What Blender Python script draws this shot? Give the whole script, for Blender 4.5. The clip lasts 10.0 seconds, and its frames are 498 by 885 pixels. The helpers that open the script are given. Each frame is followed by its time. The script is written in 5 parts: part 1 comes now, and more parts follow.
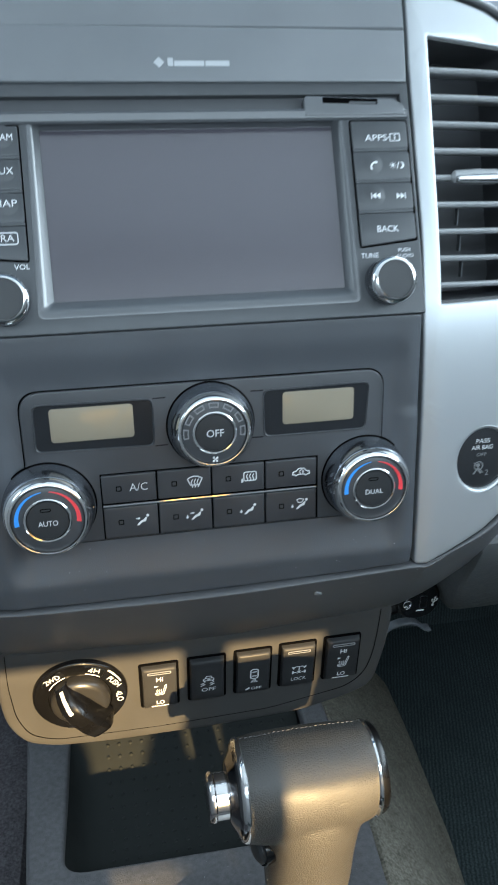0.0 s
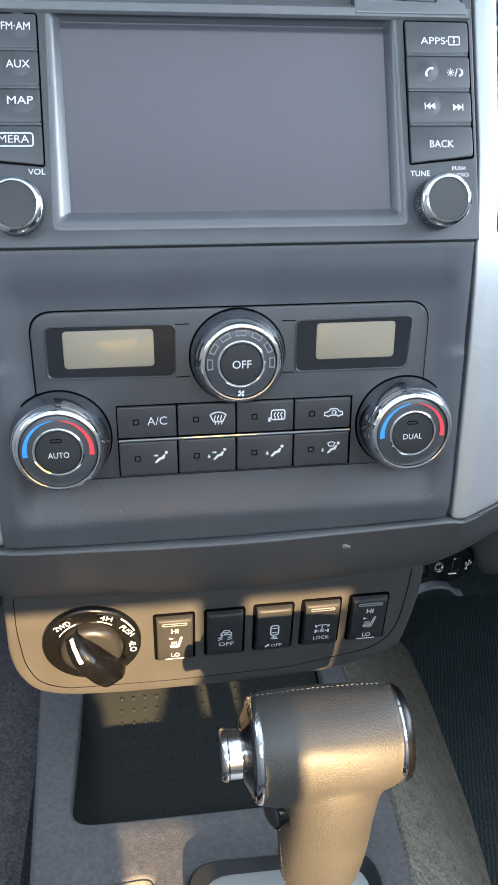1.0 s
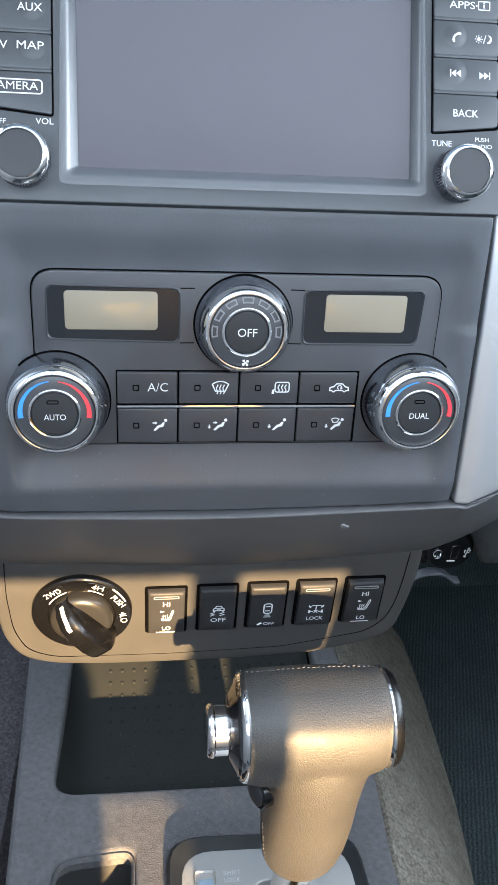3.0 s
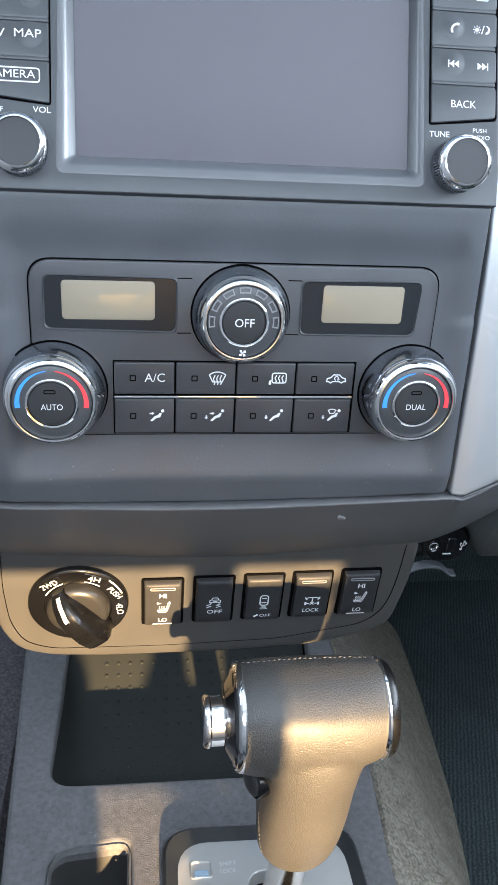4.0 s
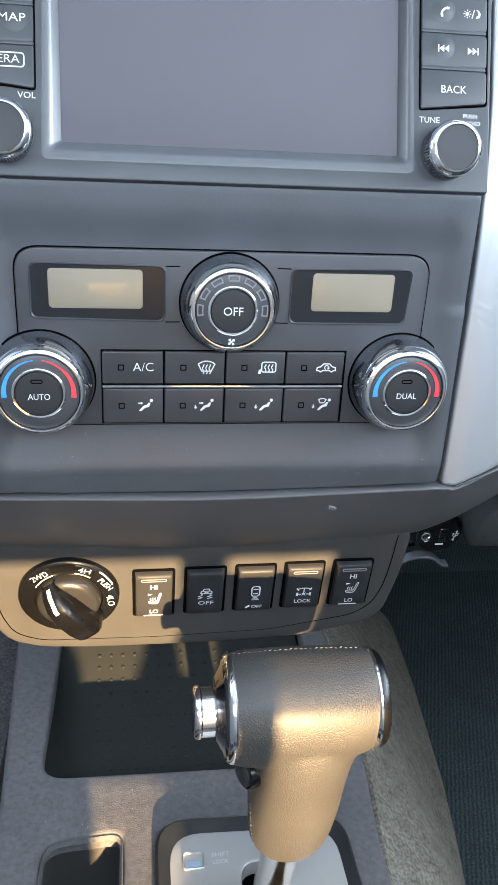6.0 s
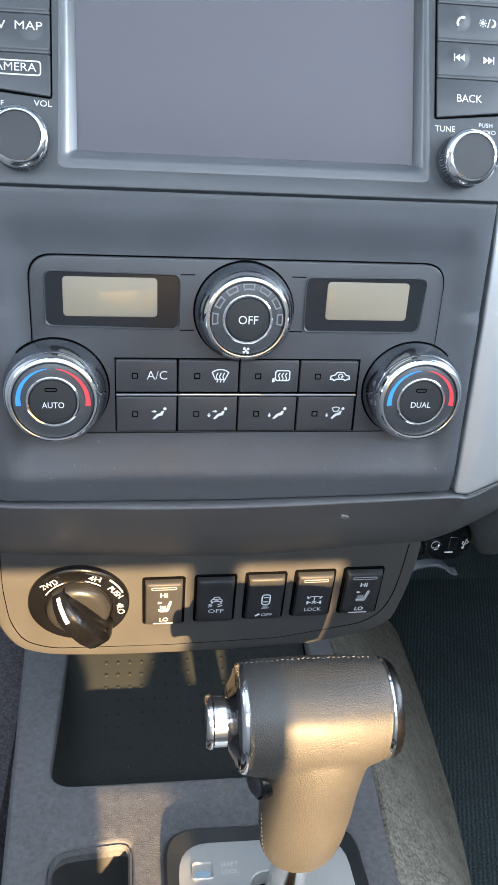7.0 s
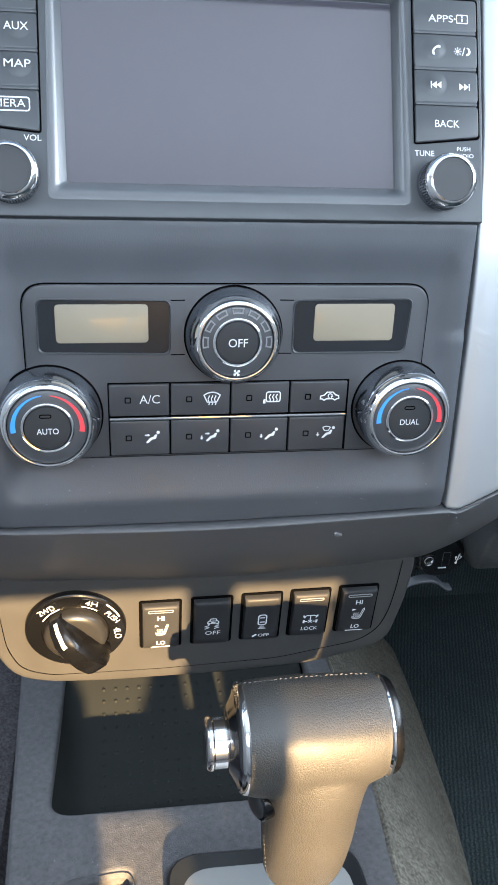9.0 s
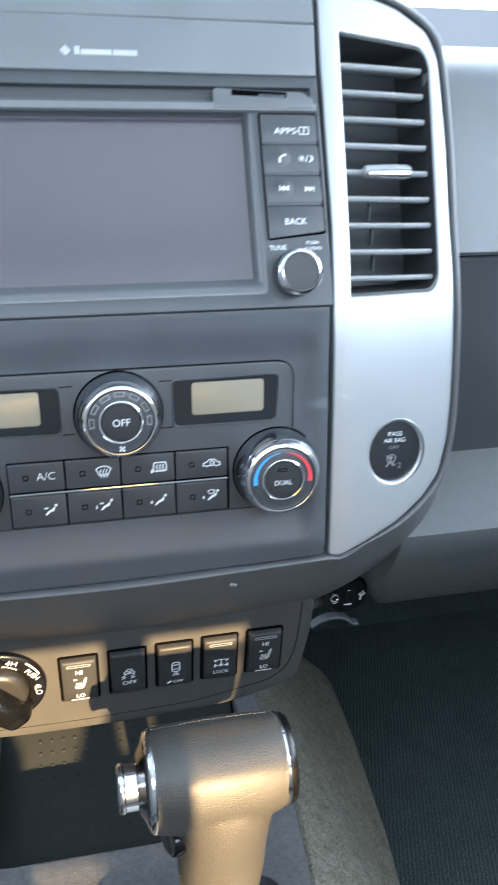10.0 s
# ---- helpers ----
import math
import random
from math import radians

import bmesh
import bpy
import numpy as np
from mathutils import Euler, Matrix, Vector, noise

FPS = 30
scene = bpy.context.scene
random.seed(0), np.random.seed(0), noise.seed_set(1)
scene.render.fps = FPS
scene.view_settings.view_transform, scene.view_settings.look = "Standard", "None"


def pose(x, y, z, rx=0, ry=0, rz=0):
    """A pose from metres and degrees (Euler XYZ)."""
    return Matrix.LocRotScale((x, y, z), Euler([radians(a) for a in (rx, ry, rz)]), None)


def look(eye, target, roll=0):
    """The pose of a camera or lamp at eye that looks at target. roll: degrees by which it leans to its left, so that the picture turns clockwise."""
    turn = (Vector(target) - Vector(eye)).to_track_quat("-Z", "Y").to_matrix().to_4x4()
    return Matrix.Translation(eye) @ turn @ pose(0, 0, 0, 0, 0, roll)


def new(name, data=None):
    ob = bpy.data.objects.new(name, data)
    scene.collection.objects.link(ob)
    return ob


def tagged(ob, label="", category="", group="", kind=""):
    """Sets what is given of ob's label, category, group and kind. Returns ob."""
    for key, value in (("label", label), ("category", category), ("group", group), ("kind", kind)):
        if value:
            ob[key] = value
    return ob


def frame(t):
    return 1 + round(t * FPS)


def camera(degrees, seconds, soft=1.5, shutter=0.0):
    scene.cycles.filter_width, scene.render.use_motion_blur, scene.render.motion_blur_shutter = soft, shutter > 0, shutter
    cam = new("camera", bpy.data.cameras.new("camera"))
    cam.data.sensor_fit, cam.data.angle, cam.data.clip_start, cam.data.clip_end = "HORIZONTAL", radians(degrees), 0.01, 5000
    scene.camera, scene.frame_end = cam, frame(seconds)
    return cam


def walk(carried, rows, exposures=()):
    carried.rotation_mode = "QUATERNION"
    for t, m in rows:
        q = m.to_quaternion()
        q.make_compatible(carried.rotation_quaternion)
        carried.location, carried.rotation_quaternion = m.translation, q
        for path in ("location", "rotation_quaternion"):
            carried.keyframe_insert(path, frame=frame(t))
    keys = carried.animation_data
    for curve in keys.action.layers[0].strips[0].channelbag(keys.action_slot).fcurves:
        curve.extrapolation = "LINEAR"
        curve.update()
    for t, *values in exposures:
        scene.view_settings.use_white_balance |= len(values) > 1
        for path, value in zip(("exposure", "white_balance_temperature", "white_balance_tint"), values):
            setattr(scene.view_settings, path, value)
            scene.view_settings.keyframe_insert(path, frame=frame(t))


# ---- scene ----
# Distances from the middle of the fan dial, which stands Z0 above the cabin floor's datum.
Z0 = 0.75
cam = camera(34.92, 10.0, soft=1.4, shutter=0.45)
PATH = [
    (0.0, -0.0467, -0.3436, 0.1195, 69.59, 1.04, -11.14),
    (0.5, -0.0481, -0.3251, 0.1043, 68.27, 0.53, -9.54),
    (1.0, -0.0423, -0.3223, 0.0956, 67.37, -0.19, -8.41),
    (1.5, -0.0420, -0.3195, 0.0923, 66.76, -1.04, -7.72),
    (2.0, -0.0436, -0.3161, 0.0908, 66.45, -1.78, -7.30),
    (3.5, -0.0399, -0.3166, 0.0867, 65.95, -2.89, -7.25),
    (4.0, -0.0411, -0.3173, 0.0860, 65.80, -2.93, -7.34),
    (4.5, -0.0408, -0.3144, 0.0878, 65.54, -2.91, -7.46),
    (5.0, -0.0382, -0.3153, 0.0842, 65.30, -2.87, -7.67),
    (5.5, -0.0375, -0.3166, 0.0838, 65.23, -2.87, -7.75),
    (7.0, -0.0435, -0.3138, 0.0846, 65.66, -2.99, -7.60),
    (7.5, -0.0455, -0.3135, 0.0847, 65.90, -2.92, -7.56),
    (8.0, -0.0441, -0.3168, 0.0868, 66.19, -2.76, -7.80),
    (8.5, -0.0443, -0.3187, 0.0864, 66.59, -2.44, -8.23),
    (9.0, -0.0451, -0.3182, 0.0857, 67.36, -1.87, -8.84),
    (9.5, -0.0343, -0.3278, 0.0958, 68.51, -1.12, -10.40),
    (10.0, -0.0190, -0.3522, 0.1148, 69.69, -0.07, -12.98),
]
walk(cam, [(t, pose(x, y, z + Z0, rx, ry, rz)) for t, x, y, z, rx, ry, rz in PATH],
     [(0.0, 2.66, 6400, 3), (0.5, 2.95, 6470, 8), (1.5, 3.17, 6530, 10), (3.3, 3.32, 6540, 11),
      (9.0, 3.31, 6470, 10), (9.6, 3.35, 6370, 9), (10.0, 3.28, 6330, 8)])

# ---------------------------------------------------------------- light
SUN_X, SUN_Z = 0.105, 0.17            # the sun stands behind, low, a little to the passenger's side
sun_way = Vector((SUN_X, -1.0, SUN_Z)).normalized()
world = bpy.data.worlds.new("sky")
scene.world = world
world.use_nodes = True
wn = world.node_tree.nodes
sky = wn.new("ShaderNodeTexSky")
sky.sky_type, sky.sun_disc = "NISHITA", False
sky.dust_density = 0.1
sky.sun_elevation = math.asin(sun_way.z)
sky.sun_rotation = math.atan2(sun_way.x, sun_way.y)
world.node_tree.links.new(sky.outputs[0], wn["Background"].inputs[0])
wn["Background"].inputs[1].default_value = 0.06
sun_data = bpy.data.lights.new("sun", "SUN")
sun_data.energy, sun_data.angle, sun_data.color = 5.0, radians(0.8), (1.0, 0.67, 0.33)
sun = new("sun", sun_data)
sun.matrix_world = look(sun_way * 3, (0, 0, 0))


def window_light(name, place, target, w, h, energy, color):
    """An added area lamp standing in for the sky's light from one side of the cabin."""
    data = bpy.data.lights.new(name, "AREA")
    data.shape, data.size, data.size_y, data.energy, data.color = "RECTANGLE", w, h, energy, color
    ob = new(name, data)
    ob.matrix_world = look(place, target)


SKY_BLUE = (0.79, 0.915, 1.05)
window_light("window_light_left", (-0.77, 0.08, Z0 + 0.33), (0.0, -0.10, Z0 + 0.26), 0.34, 0.30, 0.2, SKY_BLUE)
window_light("window_light_right", (0.77, -0.14, Z0 + 0.33), (0.0, -0.14, Z0 + 0.26), 0.80, 0.30, 1.6, SKY_BLUE)
window_light("windscreen_light", (0.0, 0.30, Z0 + 0.47), (0.0, -0.5, Z0 + 0.30), 1.4, 0.30, 3.5, SKY_BLUE)
# added fill from behind; the rear wall has no window here
window_light("rear_fill_light", (0.0, -0.595, Z0 + 0.215), (0.0, 0.2, Z0 + 0.08), 1.2, 0.28, 1.3, (0.76, 0.91, 1.08))


# ---------------------------------------------------------------- materials
def material(name, color, rough=0.5, metal=0.0, grain=0.0, grain_size=0.0004, blotch=0.12, blotch_size=0.03,
             rough_var=0.08, spec=0.5, coat=0.0, pattern="noise", tint=None, coat_rough=0.08):
    """A surface with grain (fine relief) and blotches (slow variation of colour and gloss); sizes in metres."""
    m = bpy.data.materials.new(name)
    m.use_nodes = True
    nt = m.node_tree
    b = nt.nodes["Principled BSDF"]
    b.inputs["Metallic"].default_value = metal
    b.inputs["Specular IOR Level"].default_value = spec
    b.inputs["Coat Weight"].default_value = coat
    b.inputs["Coat Roughness"].default_value = coat_rough
    co = nt.nodes.new("ShaderNodeTexCoord")
    n1 = nt.nodes.new("ShaderNodeTexNoise")
    n1.inputs["Scale"].default_value = 1 / blotch_size
    n1.inputs["Detail"].default_value = 4
    nt.links.new(co.outputs["Object"], n1.inputs["Vector"])
    mix = nt.nodes.new("ShaderNodeMix")
    mix.data_type = "RGBA"
    dark = [c * (1 - blotch) for c in color]
    light = [min(1, c * (1 + blotch)) for c in (tint or color)]
    mix.inputs[6].default_value, mix.inputs[7].default_value = (*dark, 1), (*light, 1)
    nt.links.new(n1.outputs["Fac"], mix.inputs[0])
    nt.links.new(mix.outputs[2], b.inputs["Base Color"])
    rr_ = nt.nodes.new("ShaderNodeMapRange")
    rr_.inputs["To Min"].default_value, rr_.inputs["To Max"].default_value = max(0.02, rough - rough_var), min(1, rough + rough_var)
    rr_.inputs["From Min"].default_value, rr_.inputs["From Max"].default_value = 0.3, 0.7
    nt.links.new(n1.outputs["Fac"], rr_.inputs["Value"])
    nt.links.new(rr_.outputs["Result"], b.inputs["Roughness"])
    if grain:
        bump = nt.nodes.new("ShaderNodeBump")
        bump.inputs["Strength"].default_value = grain
        bump.inputs["Distance"].default_value = grain_size * 0.5
        if pattern == "leather":
            n2 = nt.nodes.new("ShaderNodeTexVoronoi")
            n2.feature = "DISTANCE_TO_EDGE"
            n2.inputs["Scale"].default_value = 1 / grain_size
            warp = nt.nodes.new("ShaderNodeTexNoise")
            warp.inputs["Scale"].default_value = 0.6 / grain_size
            add = nt.nodes.new("ShaderNodeVectorMath")
            add.operation = "MULTIPLY_ADD"
            add.inputs[1].default_value = (grain_size * 0.9,) * 3
            nt.links.new(co.outputs["Object"], warp.inputs["Vector"])
            nt.links.new(warp.outputs["Color"], add.inputs[0])
            nt.links.new(co.outputs["Object"], add.inputs[2])
            nt.links.new(add.outputs[0], n2.inputs["Vector"])
            ramp = nt.nodes.new("ShaderNodeMapRange")
            ramp.inputs["From Max"].default_value = 0.22
            ramp.interpolation_type = "SMOOTHSTEP"
            nt.links.new(n2.outputs["Distance"], ramp.inputs["Value"])
            nt.links.new(ramp.outputs["Result"], bump.inputs["Height"])
        else:
            n2 = nt.nodes.new("ShaderNodeTexNoise")
            n2.inputs["Scale"].default_value = 1 / grain_size
            n2.inputs["Detail"].default_value = 3
            nt.links.new(co.outputs["Object"], n2.inputs["Vector"])
            nt.links.new(n2.outputs["Fac"], bump.inputs["Height"])
            if pattern == "pile":
                both = nt.nodes.new("ShaderNodeMix")
                both.data_type, both.blend_type = "RGBA", "MULTIPLY"
                both.inputs[0].default_value = 0.75
                r2 = nt.nodes.new("ShaderNodeMapRange")
                r2.inputs["From Min"].default_value, r2.inputs["From Max"].default_value = 0.35, 0.65
                r2.inputs["To Min"].default_value, r2.inputs["To Max"].default_value = 0.5, 1.35
                nt.links.new(n2.outputs["Fac"], r2.inputs["Value"])
                nt.links.new(mix.outputs[2], both.inputs[6])
                nt.links.new(r2.outputs["Result"], both.inputs[7])
                nt.links.new(both.outputs[2], b.inputs["Base Color"])
        nt.links.new(bump.outputs["Normal"], b.inputs["Normal"])
    return m


M_LIP = material("smooth lip plastic", (0.062, 0.063, 0.067), 0.43, grain=0.12, grain_size=0.0005, rough_var=0.015, blotch_size=0.05)
M_LEDGE = material("grained ledge plastic", (0.044, 0.048, 0.051), 0.55, grain=0.35, grain_size=0.0018, blotch=0.3, blotch_size=0.004, spec=0.35)
M_DASH = material("dash plastic", (0.0435, 0.0475, 0.0545), 0.47, grain=0.25, grain_size=0.0005)
M_POD = material("soft black plastic", (0.032, 0.034, 0.038), 0.44, grain=0.15, grain_size=0.0004)
M_KEY = material("dark push button plastic", (0.026, 0.027, 0.030), 0.46, grain=0.12, grain_size=0.0004, spec=0.42)
M_ROCKER = material("black rocker plastic", (0.0165, 0.0168, 0.0180), 0.48, grain=0.1, grain_size=0.0004, spec=0.16)
M_BUTTON = material("black button plastic", (0.018, 0.019, 0.021), 0.48, grain=0.1, grain_size=0.0003, spec=0.33)
M_RADIO = material("grey radio plastic", (0.037, 0.040, 0.044), 0.44, grain=0.12, grain_size=0.0003, spec=0.36, rough_var=0.03)
M_GAP = material("dark gap", (0.0020, 0.0020, 0.0022), 0.7, spec=0.0)
M_GLOSS = material("gloss black", (0.004, 0.004, 0.0045), 0.15, spec=0.4, rough_var=0.04, grain=0)
M_SCREEN = material("screen film", (0.0500, 0.0468, 0.0565), 0.16, rough_var=0.008, blotch=0.05, blotch_size=0.08, spec=0.95)
M_LCD = material("unlit display", (0.188, 0.160, 0.116), 0.30, blotch=0.05, rough_var=0.03, coat=0.6, coat_rough=0.04)
M_LENS = material("display cover", (0.013, 0.014, 0.016), 0.16, rough_var=0.02, spec=0.3)
M_CHROME = material("chrome", (0.80, 0.80, 0.80), 0.055, metal=1.0, rough_var=0.02, blotch=0.04)
M_BRIGHT = material("bright button metal", (0.78, 0.77, 0.77), 0.12, metal=1.0, rough_var=0.02, blotch=0.03)
M_SATIN = material("satin grey metal", (0.34, 0.355, 0.385), 0.25, metal=1.0, rough_var=0.03, blotch=0.05, blotch_size=0.03)
M_SKIRT = material("dark glossy dial metal", (0.33, 0.35, 0.39), 0.19, metal=1.0, rough_var=0.06, blotch=0.14, blotch_size=0.009)
M_SILVER = material("silver paint", (0.395, 0.41, 0.425), 0.46, metal=0.75, grain=0.03, grain_size=0.0002, blotch=0.02, rough_var=0.015)
M_PRINT = material("white print", (0.50, 0.51, 0.52), 0.5, blotch=0.04)
M_DIM = material("grey print", (0.30, 0.31, 0.33), 0.5)
M_BLUE = material("blue print", (0.03, 0.22, 0.62), 0.45, blotch=0.05)
M_RED = material("red print", (0.60, 0.04, 0.05), 0.45, blotch=0.05)
M_LEATHER = material("black leather", (0.026, 0.0248, 0.023), 0.54, spec=0.45, coat=0.13, coat_rough=0.36, grain=0.30, grain_size=0.0014, pattern="leather", rough_var=0.06)
M_THREAD = material("grey thread", (0.065, 0.064, 0.063), 0.7)
M_CONSOLE = material("console plastic", (0.074, 0.073, 0.076), 0.70, grain=0.8, grain_size=0.0010, blotch=0.5, blotch_size=0.0032, spec=0.16)
M_GATE = material("silver gate plate", (0.365, 0.36, 0.345), 0.42, metal=0.5, grain=0.05, grain_size=0.0003, blotch=0.04)
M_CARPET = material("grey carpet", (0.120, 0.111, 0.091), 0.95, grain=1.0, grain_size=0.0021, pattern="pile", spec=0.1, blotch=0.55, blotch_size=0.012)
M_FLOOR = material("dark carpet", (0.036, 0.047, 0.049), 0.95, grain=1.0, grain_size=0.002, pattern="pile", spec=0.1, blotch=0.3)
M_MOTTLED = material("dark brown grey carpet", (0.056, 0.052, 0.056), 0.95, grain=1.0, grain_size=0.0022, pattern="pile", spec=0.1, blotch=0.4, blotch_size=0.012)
M_TRIM = material("headliner cloth", (0.66, 0.67, 0.68), 0.9, grain=0.3, grain_size=0.002)
M_REAR = material("grey pillar cloth", (0.50, 0.50, 0.505), 0.9, grain=0.3, grain_size=0.002)
M_SEATS = material("dark grey seat cloth", (0.17, 0.17, 0.175), 0.9, grain=0.4, grain_size=0.003)
# radio grey made lighter and glossier, for the light its slopes catch
M_BEZEL = material("lightened grey plastic", (0.066, 0.070, 0.076), 0.25, spec=0.85, grain=0.05, grain_size=0.0003, rough_var=0.015, blotch_size=0.06)
M_SLAT = material("grey slat plastic", (0.195, 0.20, 0.205), 0.4, grain=0.05, grain_size=0.0003)
M_MARK = material("dim grey mark", (0.145, 0.148, 0.154), 0.4)
M_SMOKE = material("smoked lens", (0.016, 0.017, 0.019), 0.25, rough_var=0.05)
M_UPPER = material("smooth grey trim plastic", (0.104, 0.110, 0.118), 0.42, grain=0.12, grain_size=0.0004)
M_SHAFT = material("bright shaft metal", (0.58, 0.58, 0.58), 0.20, metal=1.0, rough_var=0.03, blotch=0.03)
M_SMOKY = material("dark polished metal", (0.22, 0.22, 0.23), 0.10, metal=1.0, rough_var=0.04)
M_PLATE = material("dark switch plate plastic", (0.029, 0.0285, 0.028), 0.50, grain=0.25, grain_size=0.0005, spec=0.4)
M_RING = material("satin black dial plastic", (0.0028, 0.0028, 0.003), 0.24, spec=0.3, rough_var=0.04)
M_KNOB = material("dark knob plastic", (0.0125, 0.0122, 0.012), 0.30, spec=0.4, rough_var=0.03)
M_GRIP = material("smooth black plastic", (0.0025, 0.0025, 0.0028), 0.26, spec=0.35, rough_var=0.05)
M_DARK = material("dark bezel plastic", (0.011, 0.012, 0.013), 0.45, grain=0.2, grain_size=0.0005)
M_PAD = material("soft dash pad", (0.070, 0.075, 0.082), 0.40, grain=0.3, grain_size=0.0007)
M_BIN = material("black bin plastic", (0.0115, 0.0130, 0.0125), 0.8, spec=0.15, grain=0.4, grain_size=0.0006)
M_LETTER = material("raised pale letters", (0.30, 0.31, 0.32), 0.45)
M_RUBBER = material("matt black rubber", (0.015, 0.016, 0.018), 0.7)
M_ICE = material("clear plastic tag", (0.20, 0.27, 0.33), 0.25)


def ribbed(m, pitch, turn, low=0.55, high=1.6):
    """Adds woven ribs of that pitch (metres), turned about z, to a material's colour and relief."""
    nt = m.node_tree
    b = nt.nodes["Principled BSDF"]
    co = nt.nodes.new("ShaderNodeTexCoord")
    mp = nt.nodes.new("ShaderNodeMapping")
    mp.inputs["Rotation"].default_value = (0, 0, radians(turn))
    wv = nt.nodes.new("ShaderNodeTexWave")
    wv.inputs["Scale"].default_value = 0.314 / pitch
    wv.inputs["Distortion"].default_value = 3.0
    wv.inputs["Detail"].default_value = 2.0
    wv.inputs["Detail Scale"].default_value = 3.0
    nt.links.new(co.outputs["Object"], mp.inputs["Vector"])
    nt.links.new(mp.outputs["Vector"], wv.inputs["Vector"])
    rg = nt.nodes.new("ShaderNodeMapRange")
    rg.inputs["To Min"].default_value, rg.inputs["To Max"].default_value = low, high
    nt.links.new(wv.outputs["Fac"], rg.inputs["Value"])
    mul = nt.nodes.new("ShaderNodeMix")
    mul.data_type, mul.blend_type = "RGBA", "MULTIPLY"
    mul.inputs[0].default_value = 1.0
    old = b.inputs["Base Color"].links[0].from_socket
    nt.links.new(old, mul.inputs[6])
    nt.links.new(rg.outputs["Result"], mul.inputs[7])
    nt.links.new(mul.outputs[2], b.inputs["Base Color"])
    return m


ribbed(M_FLOOR, 0.0042, 20, 0.72, 1.3)


# ---------------------------------------------------------------- building helpers (millimetres)
def axes(o, v, n):
    """A frame that takes (u, v, h) to millimetres: u runs along the dash, v along v, h along n."""
    m = Matrix.Identity(4)
    for r in range(3):
        m[r][0], m[r][1], m[r][2], m[r][3] = (1, 0, 0)[r], v[r], n[r], o[r]
    return m


FACE = axes((0, 0, 0), (0, 0, 1), (0, -1, 0))
RAD = axes((0, -0.5, 60), (0, 0.3714, 0.9285), (0, -0.9285, 0.3714))
SWI = axes((0, 51, -165), (0, -0.187, 0.982), (0, -0.982, -0.187))
TOP = axes((0, 0, -335), (0, 1, 0), (0, 0, 1))
SIDE = Matrix(((0, 0, 1, 0), (1, 0, 0, 0), (0, 1, 0, 0), (0, 0, 0, 1)))   # u: y, v: z, h: x


def at(F, u, v, h=0.0):
    return F @ Vector((u, v, h))


def rounded(cx, cy, w, h, r, n=5):
    pts = []
    for sx, sy, a0 in ((1, 1, 0), (-1, 1, 90), (-1, -1, 180), (1, -1, 270)):
        for k in range(n + 1):
            a = radians(a0 + 90 * k / n)
            pts.append((cx + sx * (w / 2 - r) + r * math.cos(a), cy + sy * (h / 2 - r) + r * math.sin(a)))
    return pts


def soften(poly, r, n=4):
    """Rounds the corners of a polygon with radius r (or a radius for each corner)."""
    out = []
    for i, p in enumerate(poly):
        p = Vector(p)
        a, b = Vector(poly[i - 1]) - p, Vector(poly[(i + 1) % len(poly)]) - p
        rad = r[i] if isinstance(r, (list, tuple)) else r
        cut = min(rad, a.length * 0.48, b.length * 0.48)
        s, e = p + a.normalized() * cut, p + b.normalized() * cut
        for k in range(n + 1):
            t = k / n
            out.append(tuple(s * (1 - t) ** 2 + p * 2 * t * (1 - t) + e * t * t))
    return out


def circle(cx, cy, r, n=32, ry=None):
    return [(cx + r * math.cos(2 * math.pi * k / n), cy + (ry or r) * math.sin(2 * math.pi * k / n)) for k in range(n)]


def grow(poly, d):
    """The polygon moved outwards by d (counter-clockwise order)."""
    out, n = [], len(poly)
    for i in range(n):
        p, a, b = Vector(poly[i]), Vector(poly[i - 1]), Vector(poly[(i + 1) % n])
        e1, e2 = p - a, b - p
        n1 = Vector((e1.y, -e1.x)).normalized() if e1.length > 1e-6 else Vector((0, 0))
        n2 = Vector((e2.y, -e2.x)).normalized() if e2.length > 1e-6 else n1
        m = n1 + n2
        m = m.normalized() if m.length > 1e-6 else n1
        out.append(tuple(p + m * d / max(0.5, m.dot(n1))))
    return out


def loop(bm, F, poly, h):
    return [bm.verts.new(at(F, u, v, h)) for u, v in poly]


def bridge(bm, a, b):
    for i in range(len(a)):
        j = (i + 1) % len(a)
        bm.faces.new((a[i], a[j], b[j], b[i]))


def ccw(poly):
    area = sum(poly[i - 1][0] * p[1] - p[0] * poly[i - 1][1] for i, p in enumerate(poly))
    return poly if area > 0 else poly[::-1]


def prism(bm, F, poly, h0, h1, bev=0.0, steps=3, back=False):
    """A block over a polygon, from h0 to h1, with a rounded front edge."""
    poly = ccw(list(poly))
    rings = [loop(bm, F, poly, h0)]
    for k in range(steps + 1 if bev else 1):
        a = math.pi / 2 * k / steps if bev else 0
        rings.append(loop(bm, F, grow(poly, -bev * (1 - math.cos(a))) if bev else poly, h1 - bev + bev * math.sin(a) if bev else h1))
    for a, b in zip(rings, rings[1:]):
        bridge(bm, a, b)
    bm.faces.new(rings[-1])
    if back:
        bm.faces.new(rings[0][::-1])
    return bm


def frame_ring(bm, F, outer, inner, h0, h1, hin, bev=0.4):
    """A frame between two loops of the same number of points; its inside slopes down to hin."""
    a = loop(bm, F, outer, h0)
    b = loop(bm, F, outer, h1 - bev)
    c = loop(bm, F, grow(ccw(outer), -bev), h1)
    d_ = loop(bm, F, inner, hin)
    for p, q in ((a, b), (b, c), (c, d_)):
        bridge(bm, p, q)
    return bm


